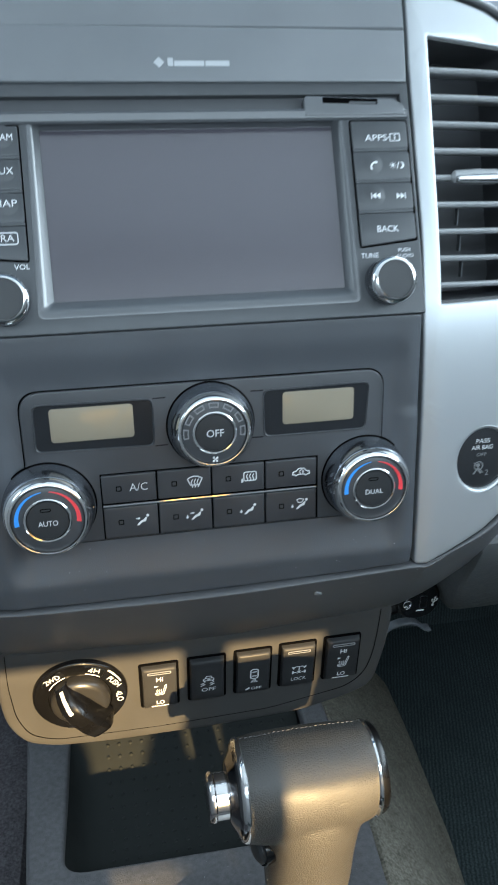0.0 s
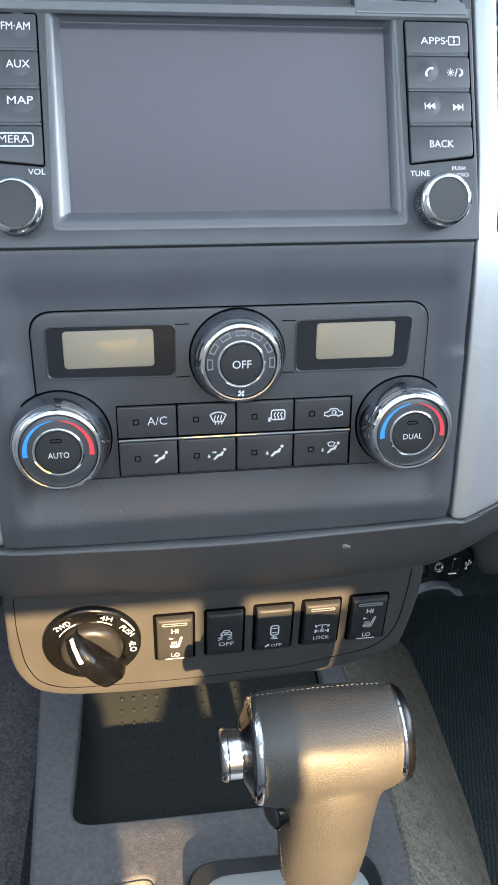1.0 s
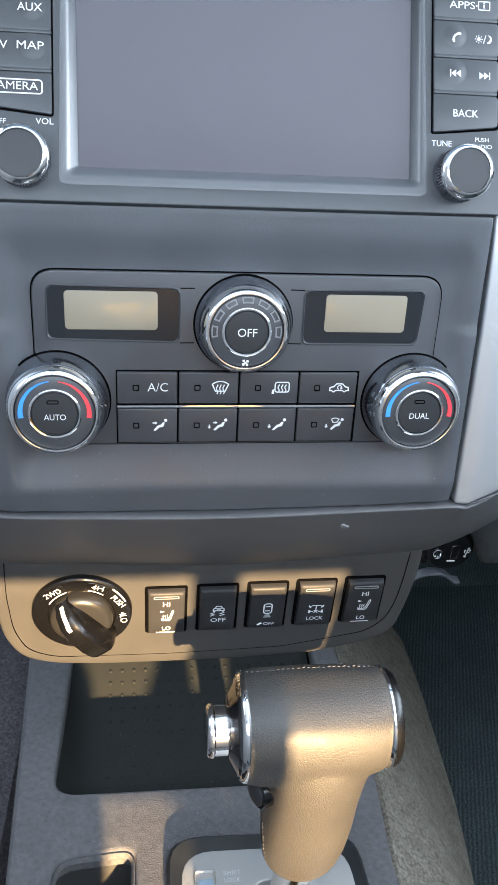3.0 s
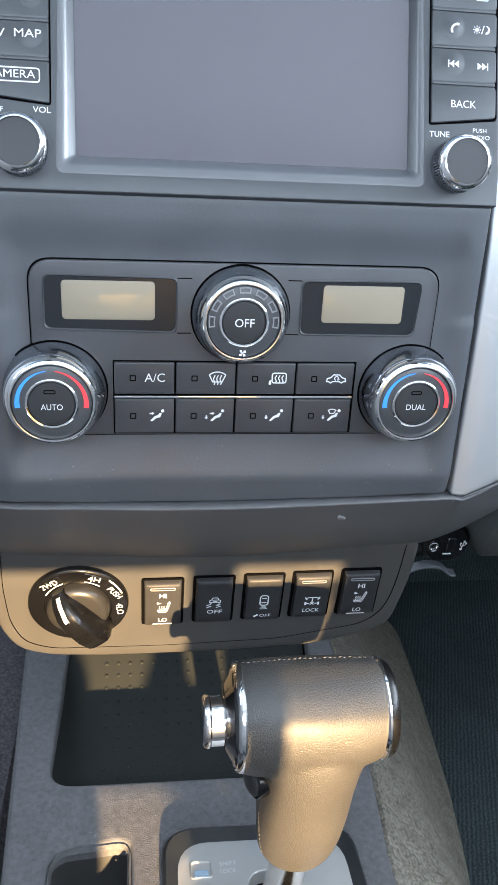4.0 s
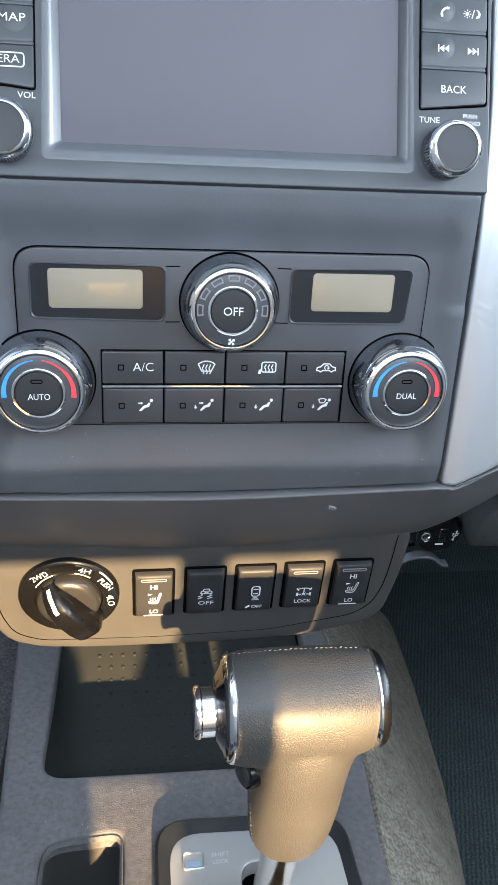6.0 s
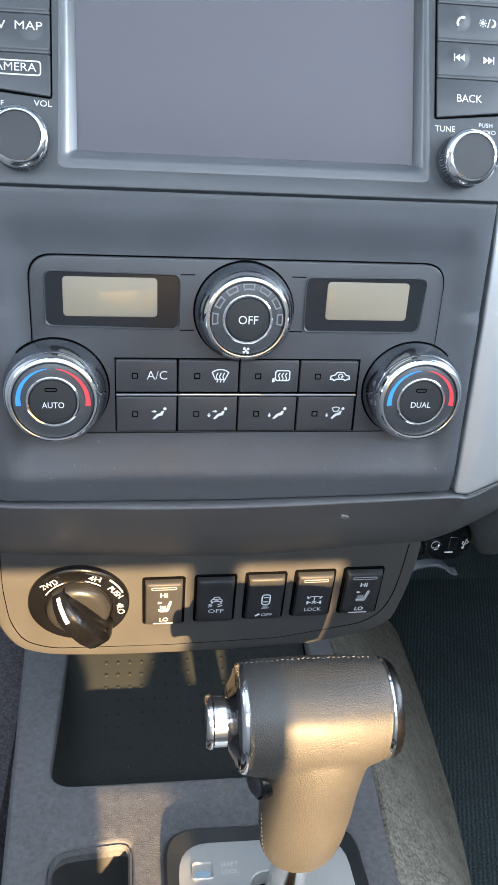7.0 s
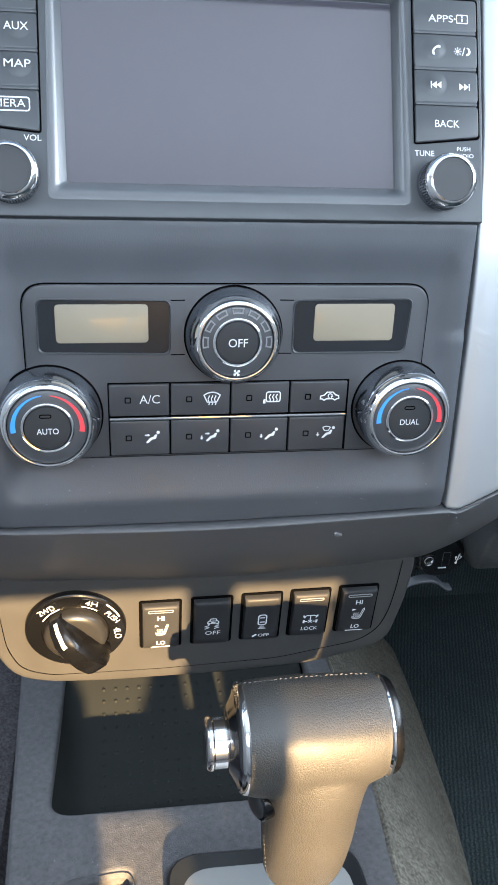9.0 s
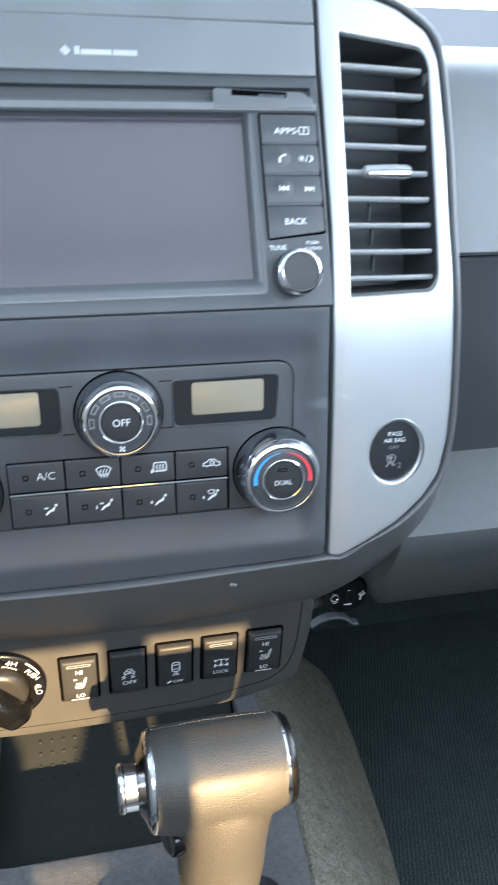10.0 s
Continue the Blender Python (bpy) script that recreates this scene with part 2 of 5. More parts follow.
def lathe(bm, F, cu, cv, profile, seg=56, cap=True):
    """Turned round (cu, cv): the profile is rows of radius and height, from the back to the front."""
    rings = [loop(bm, F, circle(cu, cv, r, seg), h) for r, h in profile]
    for a, b in zip(rings, rings[1:]):
        bridge(bm, a, b)
    if cap:
        bm.faces.new(rings[-1])
    return bm


def stroke(bm, F, pts, w, h0, h1, closed=False):
    """A line of width w as a thin raised bar."""
    pts = [Vector(p) for p in pts]
    n = len(pts)
    left, right = [], []
    for i, p in enumerate(pts):
        a = pts[i - 1] if (i or closed) else p
        b = pts[(i + 1) % n] if (i < n - 1 or closed) else p
        t1, t2 = (p - a), (b - p)
        t = (t1.normalized() if t1.length > 1e-9 else Vector((0, 0))) + (t2.normalized() if t2.length > 1e-9 else Vector((0, 0)))
        t = t.normalized() if t.length > 1e-9 else Vector((1, 0))
        m = Vector((-t.y, t.x))
        k = 1.0
        if t1.length > 1e-9 and t2.length > 1e-9:
            k = 1 / max(0.5, abs(m.dot(Vector((-t1.y, t1.x)).normalized())))
        left.append(p + m * w / 2 * k)
        right.append(p - m * w / 2 * k)
    l1, r1 = loop(bm, F, left, h1), loop(bm, F, right, h1)
    l0, r0 = loop(bm, F, left, h0), loop(bm, F, right, h0)
    for i in range(n if closed else n - 1):
        j = (i + 1) % n
        bm.faces.new((r1[i], r1[j], l1[j], l1[i]))
        bm.faces.new((l1[i], l1[j], l0[j], l0[i]))
        bm.faces.new((r0[i], r0[j], r1[j], r1[i]))
    if not closed:
        for i in (0, n - 1):
            bm.faces.new((l1[i], r1[i], r0[i], l0[i]))
    return bm


def arc(cu, cv, r, a0, a1, n=12):
    return [(cu + r * math.cos(radians(a0 + (a1 - a0) * k / n)), cv + r * math.sin(radians(a0 + (a1 - a0) * k / n))) for k in range(n + 1)]


def text(bm, F, words, u, v, height, width=0.0, turn=0.0, h=0.12, bold=0.0):
    """Raised letters, centred on (u, v); height is that of a capital."""
    cu = bpy.data.curves.new("letters", "FONT")
    cu.body, cu.align_x, cu.resolution_u, cu.offset = words, "CENTER", 3, bold
    ob = bpy.data.objects.new("letters", cu)
    me = bpy.data.meshes.new_from_object(ob)
    co = np.array([v_.co[:2] for v_ in me.vertices])
    lo, hi = co.min(0), co.max(0)
    sy = height / max(1e-6, hi[1] - lo[1])
    sx = width / (hi[0] - lo[0]) if width else sy
    mid = (lo + hi) / 2
    c, s = math.cos(radians(turn)), math.sin(radians(turn))
    made = []
    for p in co:
        x, y = (p[0] - mid[0]) * sx, (p[1] - mid[1]) * sy
        made.append(bm.verts.new(at(F, u + x * c - y * s, v + x * s + y * c, h)))
    for p in me.polygons:
        try:
            bm.faces.new([made[i] for i in p.vertices])
        except ValueError:
            pass
    bpy.data.objects.remove(ob)
    bpy.data.curves.remove(cu)
    bpy.data.meshes.remove(me)
    return bm


def sheet(outer, holes, depth_at, step, edge=1.5, back=8.0, F=None):
    """A shell over a polygon with holes: height from depth_at(u, v), rounded rims that run back."""
    F = F or FACE
    bm = bmesh.new()
    for poly in (outer, *holes):
        vs = [bm.verts.new((u, v, 0)) for u, v in poly]
        for i in range(len(vs)):
            bm.edges.new((vs[i - 1], vs[i]))
    bmesh.ops.triangle_fill(bm, use_beauty=True, use_dissolve=False, edges=bm.edges[:])
    us, vs = [p[0] for p in outer], [p[1] for p in outer]
    for axis, lo, hi in ((0, min(us), max(us)), (1, min(vs), max(vs))):
        n = int((hi - lo) / step)
        for k in range(1, n + 1):
            c = lo + (hi - lo) * k / (n + 1)
            bmesh.ops.bisect_plane(bm, geom=bm.verts[:] + bm.edges[:] + bm.faces[:], dist=1e-4,
                                   plane_co=(c, 0, 0) if axis == 0 else (0, c, 0), plane_no=(1, 0, 0) if axis == 0 else (0, 1, 0))
    for f in bm.faces:
        if f.normal.z < 0:
            f.normal_flip()
    rim = [e for e in bm.edges if e.is_boundary]
    out = {}
    for e in rim:
        f = e.link_faces[0]
        d_ = e.verts[1].co - e.verts[0].co
        m = Vector((d_.y, -d_.x, 0)).normalized()
        if (f.calc_center_median() - e.verts[0].co).dot(m) > 0:
            m = -m
        for v in e.verts:
            out[v] = out.get(v, Vector()) + m
    for v in bm.verts:
        v.co.z = depth_at(v.co.x, v.co.y)
    dirs = {v: m.normalized() if m.length > 1e-6 else m for v, m in out.items()}
    ring = {v: v for v in dirs}
    base = {v: v.co.copy() for v in dirs}
    for a, drop in ((30, 0), (60, 0), (90, 0), (90, back)):
        made = {}
        for v in dirs:
            p = base[v] + dirs[v] * edge * math.sin(radians(a)) - Vector((0, 0, edge * (1 - math.cos(radians(a))) + drop))
            made[v] = bm.verts.new(p)
        for e in rim:
            a1, b1 = e.verts
            bm.faces.new((ring[a1], ring[b1], made[b1], made[a1]))
        ring = made
    bm.transform(F)
    return bm


def loft(rows, closed=False):
    """A skin over rows of points (each as many)."""
    bm = bmesh.new()
    vs = [[bm.verts.new(p) for p in row] for row in rows]
    for a, b in zip(vs, vs[1:]):
        for i in range(len(a) - (0 if closed else 1)):
            j = (i + 1) % len(a)
            bm.faces.new((a[i], a[j], b[j], b[i]))
    return bm


def mesh_of(name, bm, mat, origin, smooth=38):
    bmesh.ops.remove_doubles(bm, verts=bm.verts[:], dist=1e-4)
    bmesh.ops.recalc_face_normals(bm, faces=bm.faces[:])
    for f in bm.faces:
        f.smooth = True
    for e in bm.edges:
        if len(e.link_faces) == 2 and e.calc_face_angle(0) > radians(smooth):
            e.smooth = False
    for v in bm.verts:
        v.co = v.co / 1000 + Vector((0, 0, Z0)) - origin
    me = bpy.data.meshes.new(name)
    bm.to_mesh(me)
    bm.free()
    me.materials.append(mat)
    return me


def world_origin(ob):
    o = Vector(ob.location)
    while ob.parent:
        ob = ob.parent
        o += Vector(ob.location)
    return o


def part(name, bm, mat, parent, label=""):
    ob = new(name, mesh_of(name, bm, mat, world_origin(parent)))
    ob.parent = parent
    return tagged(ob, label)


def thing(name, place, label, category, group="", kind=""):
    ob = new(name)
    ob.location = Vector(place) / 1000 + Vector((0, 0, Z0))
    ob.empty_display_size = 0.01
    return tagged(ob, label, category, group, kind)


def structure(name, bm, mat, label="", category=""):
    ob = new(name, mesh_of(name, bm, mat, Vector((0, 0, 0))))
    return tagged(ob, label, category, "", "structure")


def block(bm, x0, x1, y0, y1, z0, z1):
    prism(bm, TOP, [(x0, y0), (x1, y0), (x1, y1), (x0, y1)], z0 + 335, z1 + 335, 0, back=True)
    return bm


def B():
    return bmesh.new()


def step01(a, b, x):
    t = min(1, max(0, (x - a) / (b - a)))
    return t * t * (3 - 2 * t)


# ---------------------------------------------------------------- cabin shell (closes the place round and behind the camera)
WALL_Y = -600.0


def beam(x, y, z):
    """Where the sun's ray to a place passes the rear wall."""
    return (x + SUN_X * (y - WALL_Y), z + SUN_Z * (y - WALL_Y))


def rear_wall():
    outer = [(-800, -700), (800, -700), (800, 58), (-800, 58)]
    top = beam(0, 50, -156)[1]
    # openings invented to shape the sun's patches on dash, lever and console
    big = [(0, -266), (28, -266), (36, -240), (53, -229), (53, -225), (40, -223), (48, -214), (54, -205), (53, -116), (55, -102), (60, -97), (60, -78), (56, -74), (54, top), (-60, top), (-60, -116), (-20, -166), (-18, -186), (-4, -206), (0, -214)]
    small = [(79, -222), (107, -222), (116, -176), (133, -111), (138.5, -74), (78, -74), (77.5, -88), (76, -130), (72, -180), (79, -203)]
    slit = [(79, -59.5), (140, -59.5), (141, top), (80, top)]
    # unseen slats added above the small opening, closing upwards, to fade the lever's sun
    sun_slats = []
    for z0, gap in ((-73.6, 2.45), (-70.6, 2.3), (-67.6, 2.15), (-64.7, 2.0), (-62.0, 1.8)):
        sun_slats.append([(78.5, z0), (139, z0), (139.3, z0 + gap), (78.5, z0 + gap)])
    return sheet(outer, [soften(big, 3), soften(ccw(small), 2), slit, *sun_slats], lambda u, v: 0.0, 400, edge=0.3, back=6, F=axes((0, WALL_Y, 0), (0, 0, 1), (0, -1, 0)))


structure("wall_rear", rear_wall(), M_SEATS, "unseen dark grey rear wall with openings cut to shape the sunlight", "wall")
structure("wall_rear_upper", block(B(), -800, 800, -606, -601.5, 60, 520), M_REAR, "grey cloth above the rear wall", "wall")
floor_bm = block(B(), -800, 800, -650, 900, -580, -560)
structure("floor", floor_bm, M_FLOOR, "dark carpeted car floor", "floor")
roof_bm = block(B(), -800, 800, -650, 40, 500, 520)
structure("ceiling", roof_bm, M_TRIM, "light grey cloth headliner", "ceiling")
for side, nm in ((-1, "wall_left"), (1, "wall_right")):
    bm = B()
    x0, x1 = sorted((side * 760, side * 790))
    block(bm, x0, x1, -650, 900, -580, 165)
    # unseen upper block, made long on the left to dim that side
    block(bm, x0, x1, -650, -560 if side > 0 else -110, 165.5, 500)
    structure(nm, bm, M_SEATS, "dark grey door trim below an open window", "wall")

# unseen wall added to block light from the lower left of the stack
structure("shade_wall", block(B(), -305, -290, -420, 60, -555, -40), M_SEATS, "unseen dark grey wall that keeps light off the lower left", "wall")
# emission only: the outside's brightness is put into the backdrop's own glow
m_far = bpy.data.materials.new("far glow")
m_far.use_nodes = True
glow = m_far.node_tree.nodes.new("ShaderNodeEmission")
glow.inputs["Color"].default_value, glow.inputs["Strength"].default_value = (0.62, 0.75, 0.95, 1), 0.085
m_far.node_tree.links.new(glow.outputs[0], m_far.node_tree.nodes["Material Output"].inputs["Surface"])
structure("backdrop", block(B(), -60000, 60000, 40000, 40200, -3000, 6590), m_far, "glowing pale blue card standing in for the distance", "backdrop")

# ---------------------------------------------------------------- centre stack: climate panel
climate = thing("climate_control_panel", (0, 0, -85), "dark grey plastic climate control panel with three dials and two displays", "control panel")


def tub(u, v):
    """Height of the panel's face: a shallow tub with soft edges round the controls."""
    su = step01(86, 98, abs(u))
    sv = max(step01(21, 39, v), min(1.0, max(0.0, (-57 - v) / 17.5)) ** 1.5)
    r = min(1, math.hypot(su, sv))
    h = (2.5 if v > 0 else 2.6 + 0.8 * step01(50, 84, abs(u))) * r + 1.0 * su
    if v < -74.5:
        h -= 3.4 * (-74.5 - v) / 13
    return h - 0.6 - 2.0 * step01(95, 104, abs(u)) * 0.6


outline = [(-102, 45.6), (-104.5, -84.8), (-60, -87.0), (0, -87.4), (60, -86.2), (101.7, -83.6), (99.9, 45.6)]
part("face_panel", sheet(ccw(outline), [], tub, 2.4, edge=0.8, back=20), M_DASH, climate)
rows = []
for z, y in ((-90, 10), (46, 12), (60, 16), (150, 50), (192, 66)):
    rows.append([Vector((-104, y, z)), Vector((107, y, z))])
part("backing", loft(rows), M_GAP, climate, "dark gap behind the panels")
part("plate_joint", prism(B(), FACE, soften([(-84.55, -54.05), (84.55, -54.05), (84.55, 21.55), (-84.55, 21.55)], [20, 20, 10, 10], 8), -3, -0.3), M_GAP, climate)
pod = part("control_plate", prism(B(), FACE, soften([(-84, -53.5), (84, -53.5), (84, 21), (-84, 21)], [20, 20, 10, 10], 8), -3, 0.8, 0.7), M_POD, climate)

# windows of the two displays
for name, wo, wi, lcd, lab in (
    ("display", [(-26, 14.2), (-77.8, 14.8), (-78.2, -6.2), (-26.2, -7.2)], None, (-71.4, -34.5, -2.6, 13.2), "unlit display in a gloss black window, pale grey"),
    ("display", [(76.2, 14.8), (26, 14.2), (26.2, -7.4), (75, -7.4)], None, (34.6, 69.2, -2.6, 13.2), "unlit display in a gloss black window, beige grey"),
):
    wo = ccw(wo)
    outer = soften(grow(wo, 0.75), 3.1, 5)
    inner = soften(wo, 3.0, 5)
    d1 = part(name, prism(B(), FACE, inner, 0, 1.05, 0), M_LENS, climate, lab)
    part("surround", frame_ring(B(), FACE, outer, inner, 0, 1.5, 0.9, 0.3), M_POD, d1)
    side = 1 if wo[0][0] > 0 and wo[1][0] > 0 else -1
    for v in (14.7, -8.0):
        part("groove", stroke(B(), FACE, [(side * 25.4, v), (side * 19.6, v + 0.1)], 0.45, 0.6, 0.86), M_GAP, d1)
    part("lcd", prism(B(), FACE, rounded((lcd[0] + lcd[1]) / 2, (lcd[2] + lcd[3]) / 2, lcd[1] - lcd[0], lcd[3] - lcd[2], 1.6), 0.5, 1.2, 0.1), M_LCD, d1, "unlit beige display")

# icons: strokes about (0, 0), in millimetres
def dot(bm, F, u, v, r, h0, h1, n=12):
    return prism(bm, F, circle(u, v, r, n), h0, h1)


def icon(bm, F, kind, u, v, h, s=1.0):
    h0, h1 = h - 0.2, h
    S = lambda pts, w=0.55, closed=False: stroke(bm, F, [(u + s * a, v + s * b) for a, b in pts], w * s, h0, h1, closed)
    D = lambda a, b, r: dot(bm, F, u + s * a, v + s * b, r * s, h0, h1)
    P = lambda pts: prism(bm, F, [(u + s * a, v + s * b) for a, b in pts], h0, h1)
    wave = lambda x, lo, hi: [(x + 0.35 * math.sin(k * 1.3), lo + (hi - lo) * k / 6) for k in range(7)]
    if kind in ("face", "bilevel", "feet", "demist"):
        # seated outline with arrows
        D(3.0, 2.6, 0.75)
        P([(1.6, 1.5), (2.6, 1.5), (1.9, -0.6), (0.2, -0.9), (-1.7, -2.6), (-2.6, -2.3), (-0.6, 0.0), (0.9, 0.4)])
        if kind in ("face", "bilevel"):
            S([(-3.0, 1.3), (-1.7, 1.3)], 0.5)
            P([(-1.8, 2.0), (-1.8, 0.6), (-0.8, 1.3)])
        if kind in ("bilevel", "feet", "demist"):
            x = -4.6 if kind != "feet" else -4.2
            S([(x, 0.3), (x, -0.9)], 0.5)
            P([(x - 0.8, -0.7), (x, -1.7), (x + 0.8, -0.7)])
        if kind == "demist":
            S(arc(-0.4, 0.2, 3.2, 55, 125, 6) + [(-1.4, 1.2), (0.5, 1.2)], 0.4, True)
    elif kind == "front":
        S(arc(0, -2.4, 5.6, 48, 132, 8) + [(-2.2, -1.6), (2.2, -1.6)], 0.5, True)
        for x in (-1.5, 0, 1.5):
            S(wave(x, -3.0, 1.6), 0.45)
    elif kind == "rear":
        S(rounded(0.8, 0.4, 6.6, 4.8, 1.0, 3), 0.5, True)
        for x in (-0.8, 0.8, 2.4):
            S(wave(x, -1.8, 1.7), 0.45)
        P([(-4.0, -2.8), (-2.8, -2.8), (-2.9, -0.6), (-3.8, -1.0)])
    elif kind == "recirc":
        S([(-4.5, -1.2), (-4.3, 0.3), (-2.6, 0.7), (-1.4, 2.1), (1.5, 2.1), (2.8, 0.7), (4.3, 0.3), (4.5, -1.2), (3.6, -1.2), (2.6, -1.9), (1.6, -1.2),
           (-1.6, -1.2), (-2.6, -1.9), (-3.6, -1.2)], 0.5, True)
        S(arc(0.2, 0.3, 1.0, -20, 250, 8), 0.4)
        P([(0.8, -0.9), (1.7, 0.1), (0.5, 0.3)])
    elif kind == "fan":
        for k in range(4):
            a = radians(45 + 90 * k)
            P([(0.2 * math.cos(a), 0.2 * math.sin(a)), (1.5 * math.cos(a - 0.55), 1.5 * math.sin(a - 0.55)), (1.75 * math.cos(a), 1.75 * math.sin(a)), (1.3 * math.cos(a + 0.4), 1.3 * math.sin(a + 0.4))])
        D(0, 0, 0.4)
    elif kind == "seat":
        for k in range(3):
            x = -1.9 + 1.0 * k
            S([(x, -1.9), (x + 0.3, -1.1), (x - 0.1, -0.2), (x + 0.25, 0.7)], 0.3)
        S([(-2.6, -1.6), (-2.5, -2.7), (-1.8, -3.2), (0.8, -3.2), (1.5, -2.6), (3.0, 3.0), (2.7, 3.6), (2.2, 3.1), (0.9, -1.8), (0.5, -2.3), (-2.0, -2.3)], 0.32, True)
        P([(-3.0, 2.2), (-1.0, 2.8), (-3.0, 3.5)])
    elif kind == "skid":
        S([(-2.2, 1.9), (-1.5, 2.3), (-1.0, 3.5), (1.0, 3.5), (1.5, 2.3), (2.2, 1.9), (2.3, 0.8), (-2.3, 0.8)], 0.4, True)
        S([(-1.4, 2.2), (1.4, 2.2)], 0.4)
        P([(-2.2, 0.9), (-2.2, 0.1), (-1.4, 0.1), (-1.4, 0.9)])
        P([(1.4, 0.9), (1.4, 0.1), (2.2, 0.1), (2.2, 0.9)])
        P([(-1.0, 1.1), (1.0, 1.1), (0.7, 1.6), (-0.7, 1.6)])
        for x in (-2.6, 1.4):
            S([(x - 0.9, -2.4), (x + 0.9, -1.7), (x - 0.7, -1.0), (x + 1.0, -0.3)], 0.42)
    elif kind == "sonar":
        S(rounded(0, 1.3, 3.8, 6.6, 1.3, 4), 0.6, True)
        S([(-1.2, 2.7), (1.2, 2.7)], 0.6)
        S([(-1.2, -0.2), (1.2, -0.2)], 0.6)
        for k in range(3):
            S([(-1.0 - 0.4 * k, -3.0 - 0.75 * k), (1.0 + 0.4 * k, -3.0 - 0.75 * k)], 0.35)
    elif kind == "axle":
        S([(-3.4, 2.6), (-1.6, 3.4), (1.6, 3.4), (3.4, 2.6)], 0.5)
        S([(0, 3.4), (0, -0.2)], 0.5)
        for x in (-3.0, 3.0):
            S([(x - 0.5 * (1 if x > 0 else -1), 1.9), (x + 0.4 * (1 if x > 0 else -1), 3.6)], 0.6)
            S([(x, -1.5), (x, 0.5)], 0.9)
        S([(-3, -0.5), (-1.2, -0.5)], 0.5)
        S([(1.2, -0.5), (3, -0.5)], 0.5)
        S([(-0.9, -1.3), (0.9, 0.3)], 0.45)
        S([(-0.9, 0.3), (0.9, -1.3)], 0.45)
    elif kind == "phone":
        S(arc(1.7, -1.7, 3.1, 95, 175, 8), 0.9)
        P([(1.0, 0.8), (2.2, 0.7), (2.4, 1.6), (1.2, 2.0)])
        P([(-1.9, -1.2), (-0.7, -1.4), (-0.6, -2.6), (-1.6, -2.6)])
    elif kind == "daynight":
        D(-2.4, 0, 0.75)
        for k in range(8):
            a = radians(45 * k)
            S([(-2.4 + 1.1 * math.cos(a), 1.1 * math.sin(a)), (-2.4 + 1.7 * math.cos(a), 1.7 * math.sin(a))], 0.3)
        S([(-0.4, -1.7), (0.7, 1.7)], 0.35)
        P(arc(1.6, 0, 1.7, -100, 90, 8) + arc(1.1, 0.3, 1.35, 70, -75, 8))
    elif kind in ("prev", "next"):
        k = -1 if kind == "prev" else 1
        for x in (-2.3, -0.1):
            P([(k * x, -1.5), (k * (x + 2.1), 0), (k * x, 1.5)])
        S([(k * 2.35, -1.5), (k * 2.35, 1.5)], 0.45)
    elif kind == "info":
        S(rounded(0, 0, 4.6, 3.2, 0.3, 2), 0.35, True)
        S([(0, -0.9), (0, 0.3)], 0.55)
        D(0, 0.95, 0.32)
    elif kind == "usb":
        S([(0, -3.6), (0, 2.8)], 0.6)
        D(0, -3.6, 0.95)
        P([(-0.9, 2.5), (0.9, 2.5), (0, 4.2)])
        S([(0, -1.9), (-1.7, -0.5), (-1.7, 0.6)], 0.5)
        D(-1.7, 0.9, 0.7)
        S([(0, -0.9), (1.7, 0.4), (1.7, 1.4)], 0.5)
        P([(1.1, 1.3), (2.3, 1.3), (2.3, 2.4), (1.1, 2.4)])
    elif kind == "bag":
        D(-0.6, 1.6, 1.0)
        S(arc(-0.3, 1.2, 2.1, 0, 360, 14)[:-1], 0.45, True)
        S([(-2.6, -2.8), (-0.8, -0.2), (1.2, -2.6)], 0.8)
        S([(-2.8, 3.0), (2.2, -2.4)], 0.4)
    return bm


# eight push buttons in two rows
part("button_well", prism(B(), FACE, [(-51.9, -52.8), (52.2, -52.8), (52.0, -19.8), (-51.8, -19.8)], 0.3, 0.9), M_GAP, climate)
ICONS = (("A/C", "front", "rear", "recirc"), ("face", "bilevel", "feet", "demist"))
for row, (za, zb) in enumerate(((-34.3, -20.4), (-52.2, -36.6))):
    for col in range(4):
        x0, x1 = -51.3 + 25.75 * col, -51.3 + 25.75 * col + 25.0
        bt = part("push_button", prism(B(), FACE, soften([(x0, za), (x1, za), (x1, zb), (x0, zb)], 0.6, 2), -1, 2.2, 0.5, 3), M_KEY, climate)
        lx, lz = x0 + 7.7, (-27.2, -44.3)[row]
        led = frame_ring(B(), FACE, rounded(lx, lz, 2.6, 2.6, 0.3, 2), rounded(lx, lz, 1.7, 1.7, 0.2, 2), 2.0, 2.45, 2.25, 0.15)
        part("indicator", led, M_GAP, bt)
        kind = ICONS[row][col]
        if kind == "A/C":
            part("letters", text(B(), FACE, "A/C", x0 + 16.8, -26.9, 3.7, 8.4, h=2.32, bold=-0.008), M_PRINT, bt, "white printed letters")
        else:
            part("icon", icon(B(), FACE, kind, x0 + 17.4, lz, 2.34, 0.92), M_PRINT, bt, "white printed symbol")
strip = prism(B(), FACE, [(-51.4, -36.2), (51.2, -36.2), (51.2, -34.9), (-51.4, -34.9)], 0.5, 2.7, 0.4, 2)
part("chrome_strip", strip, M_CHROME, climate, "thin chrome strip")


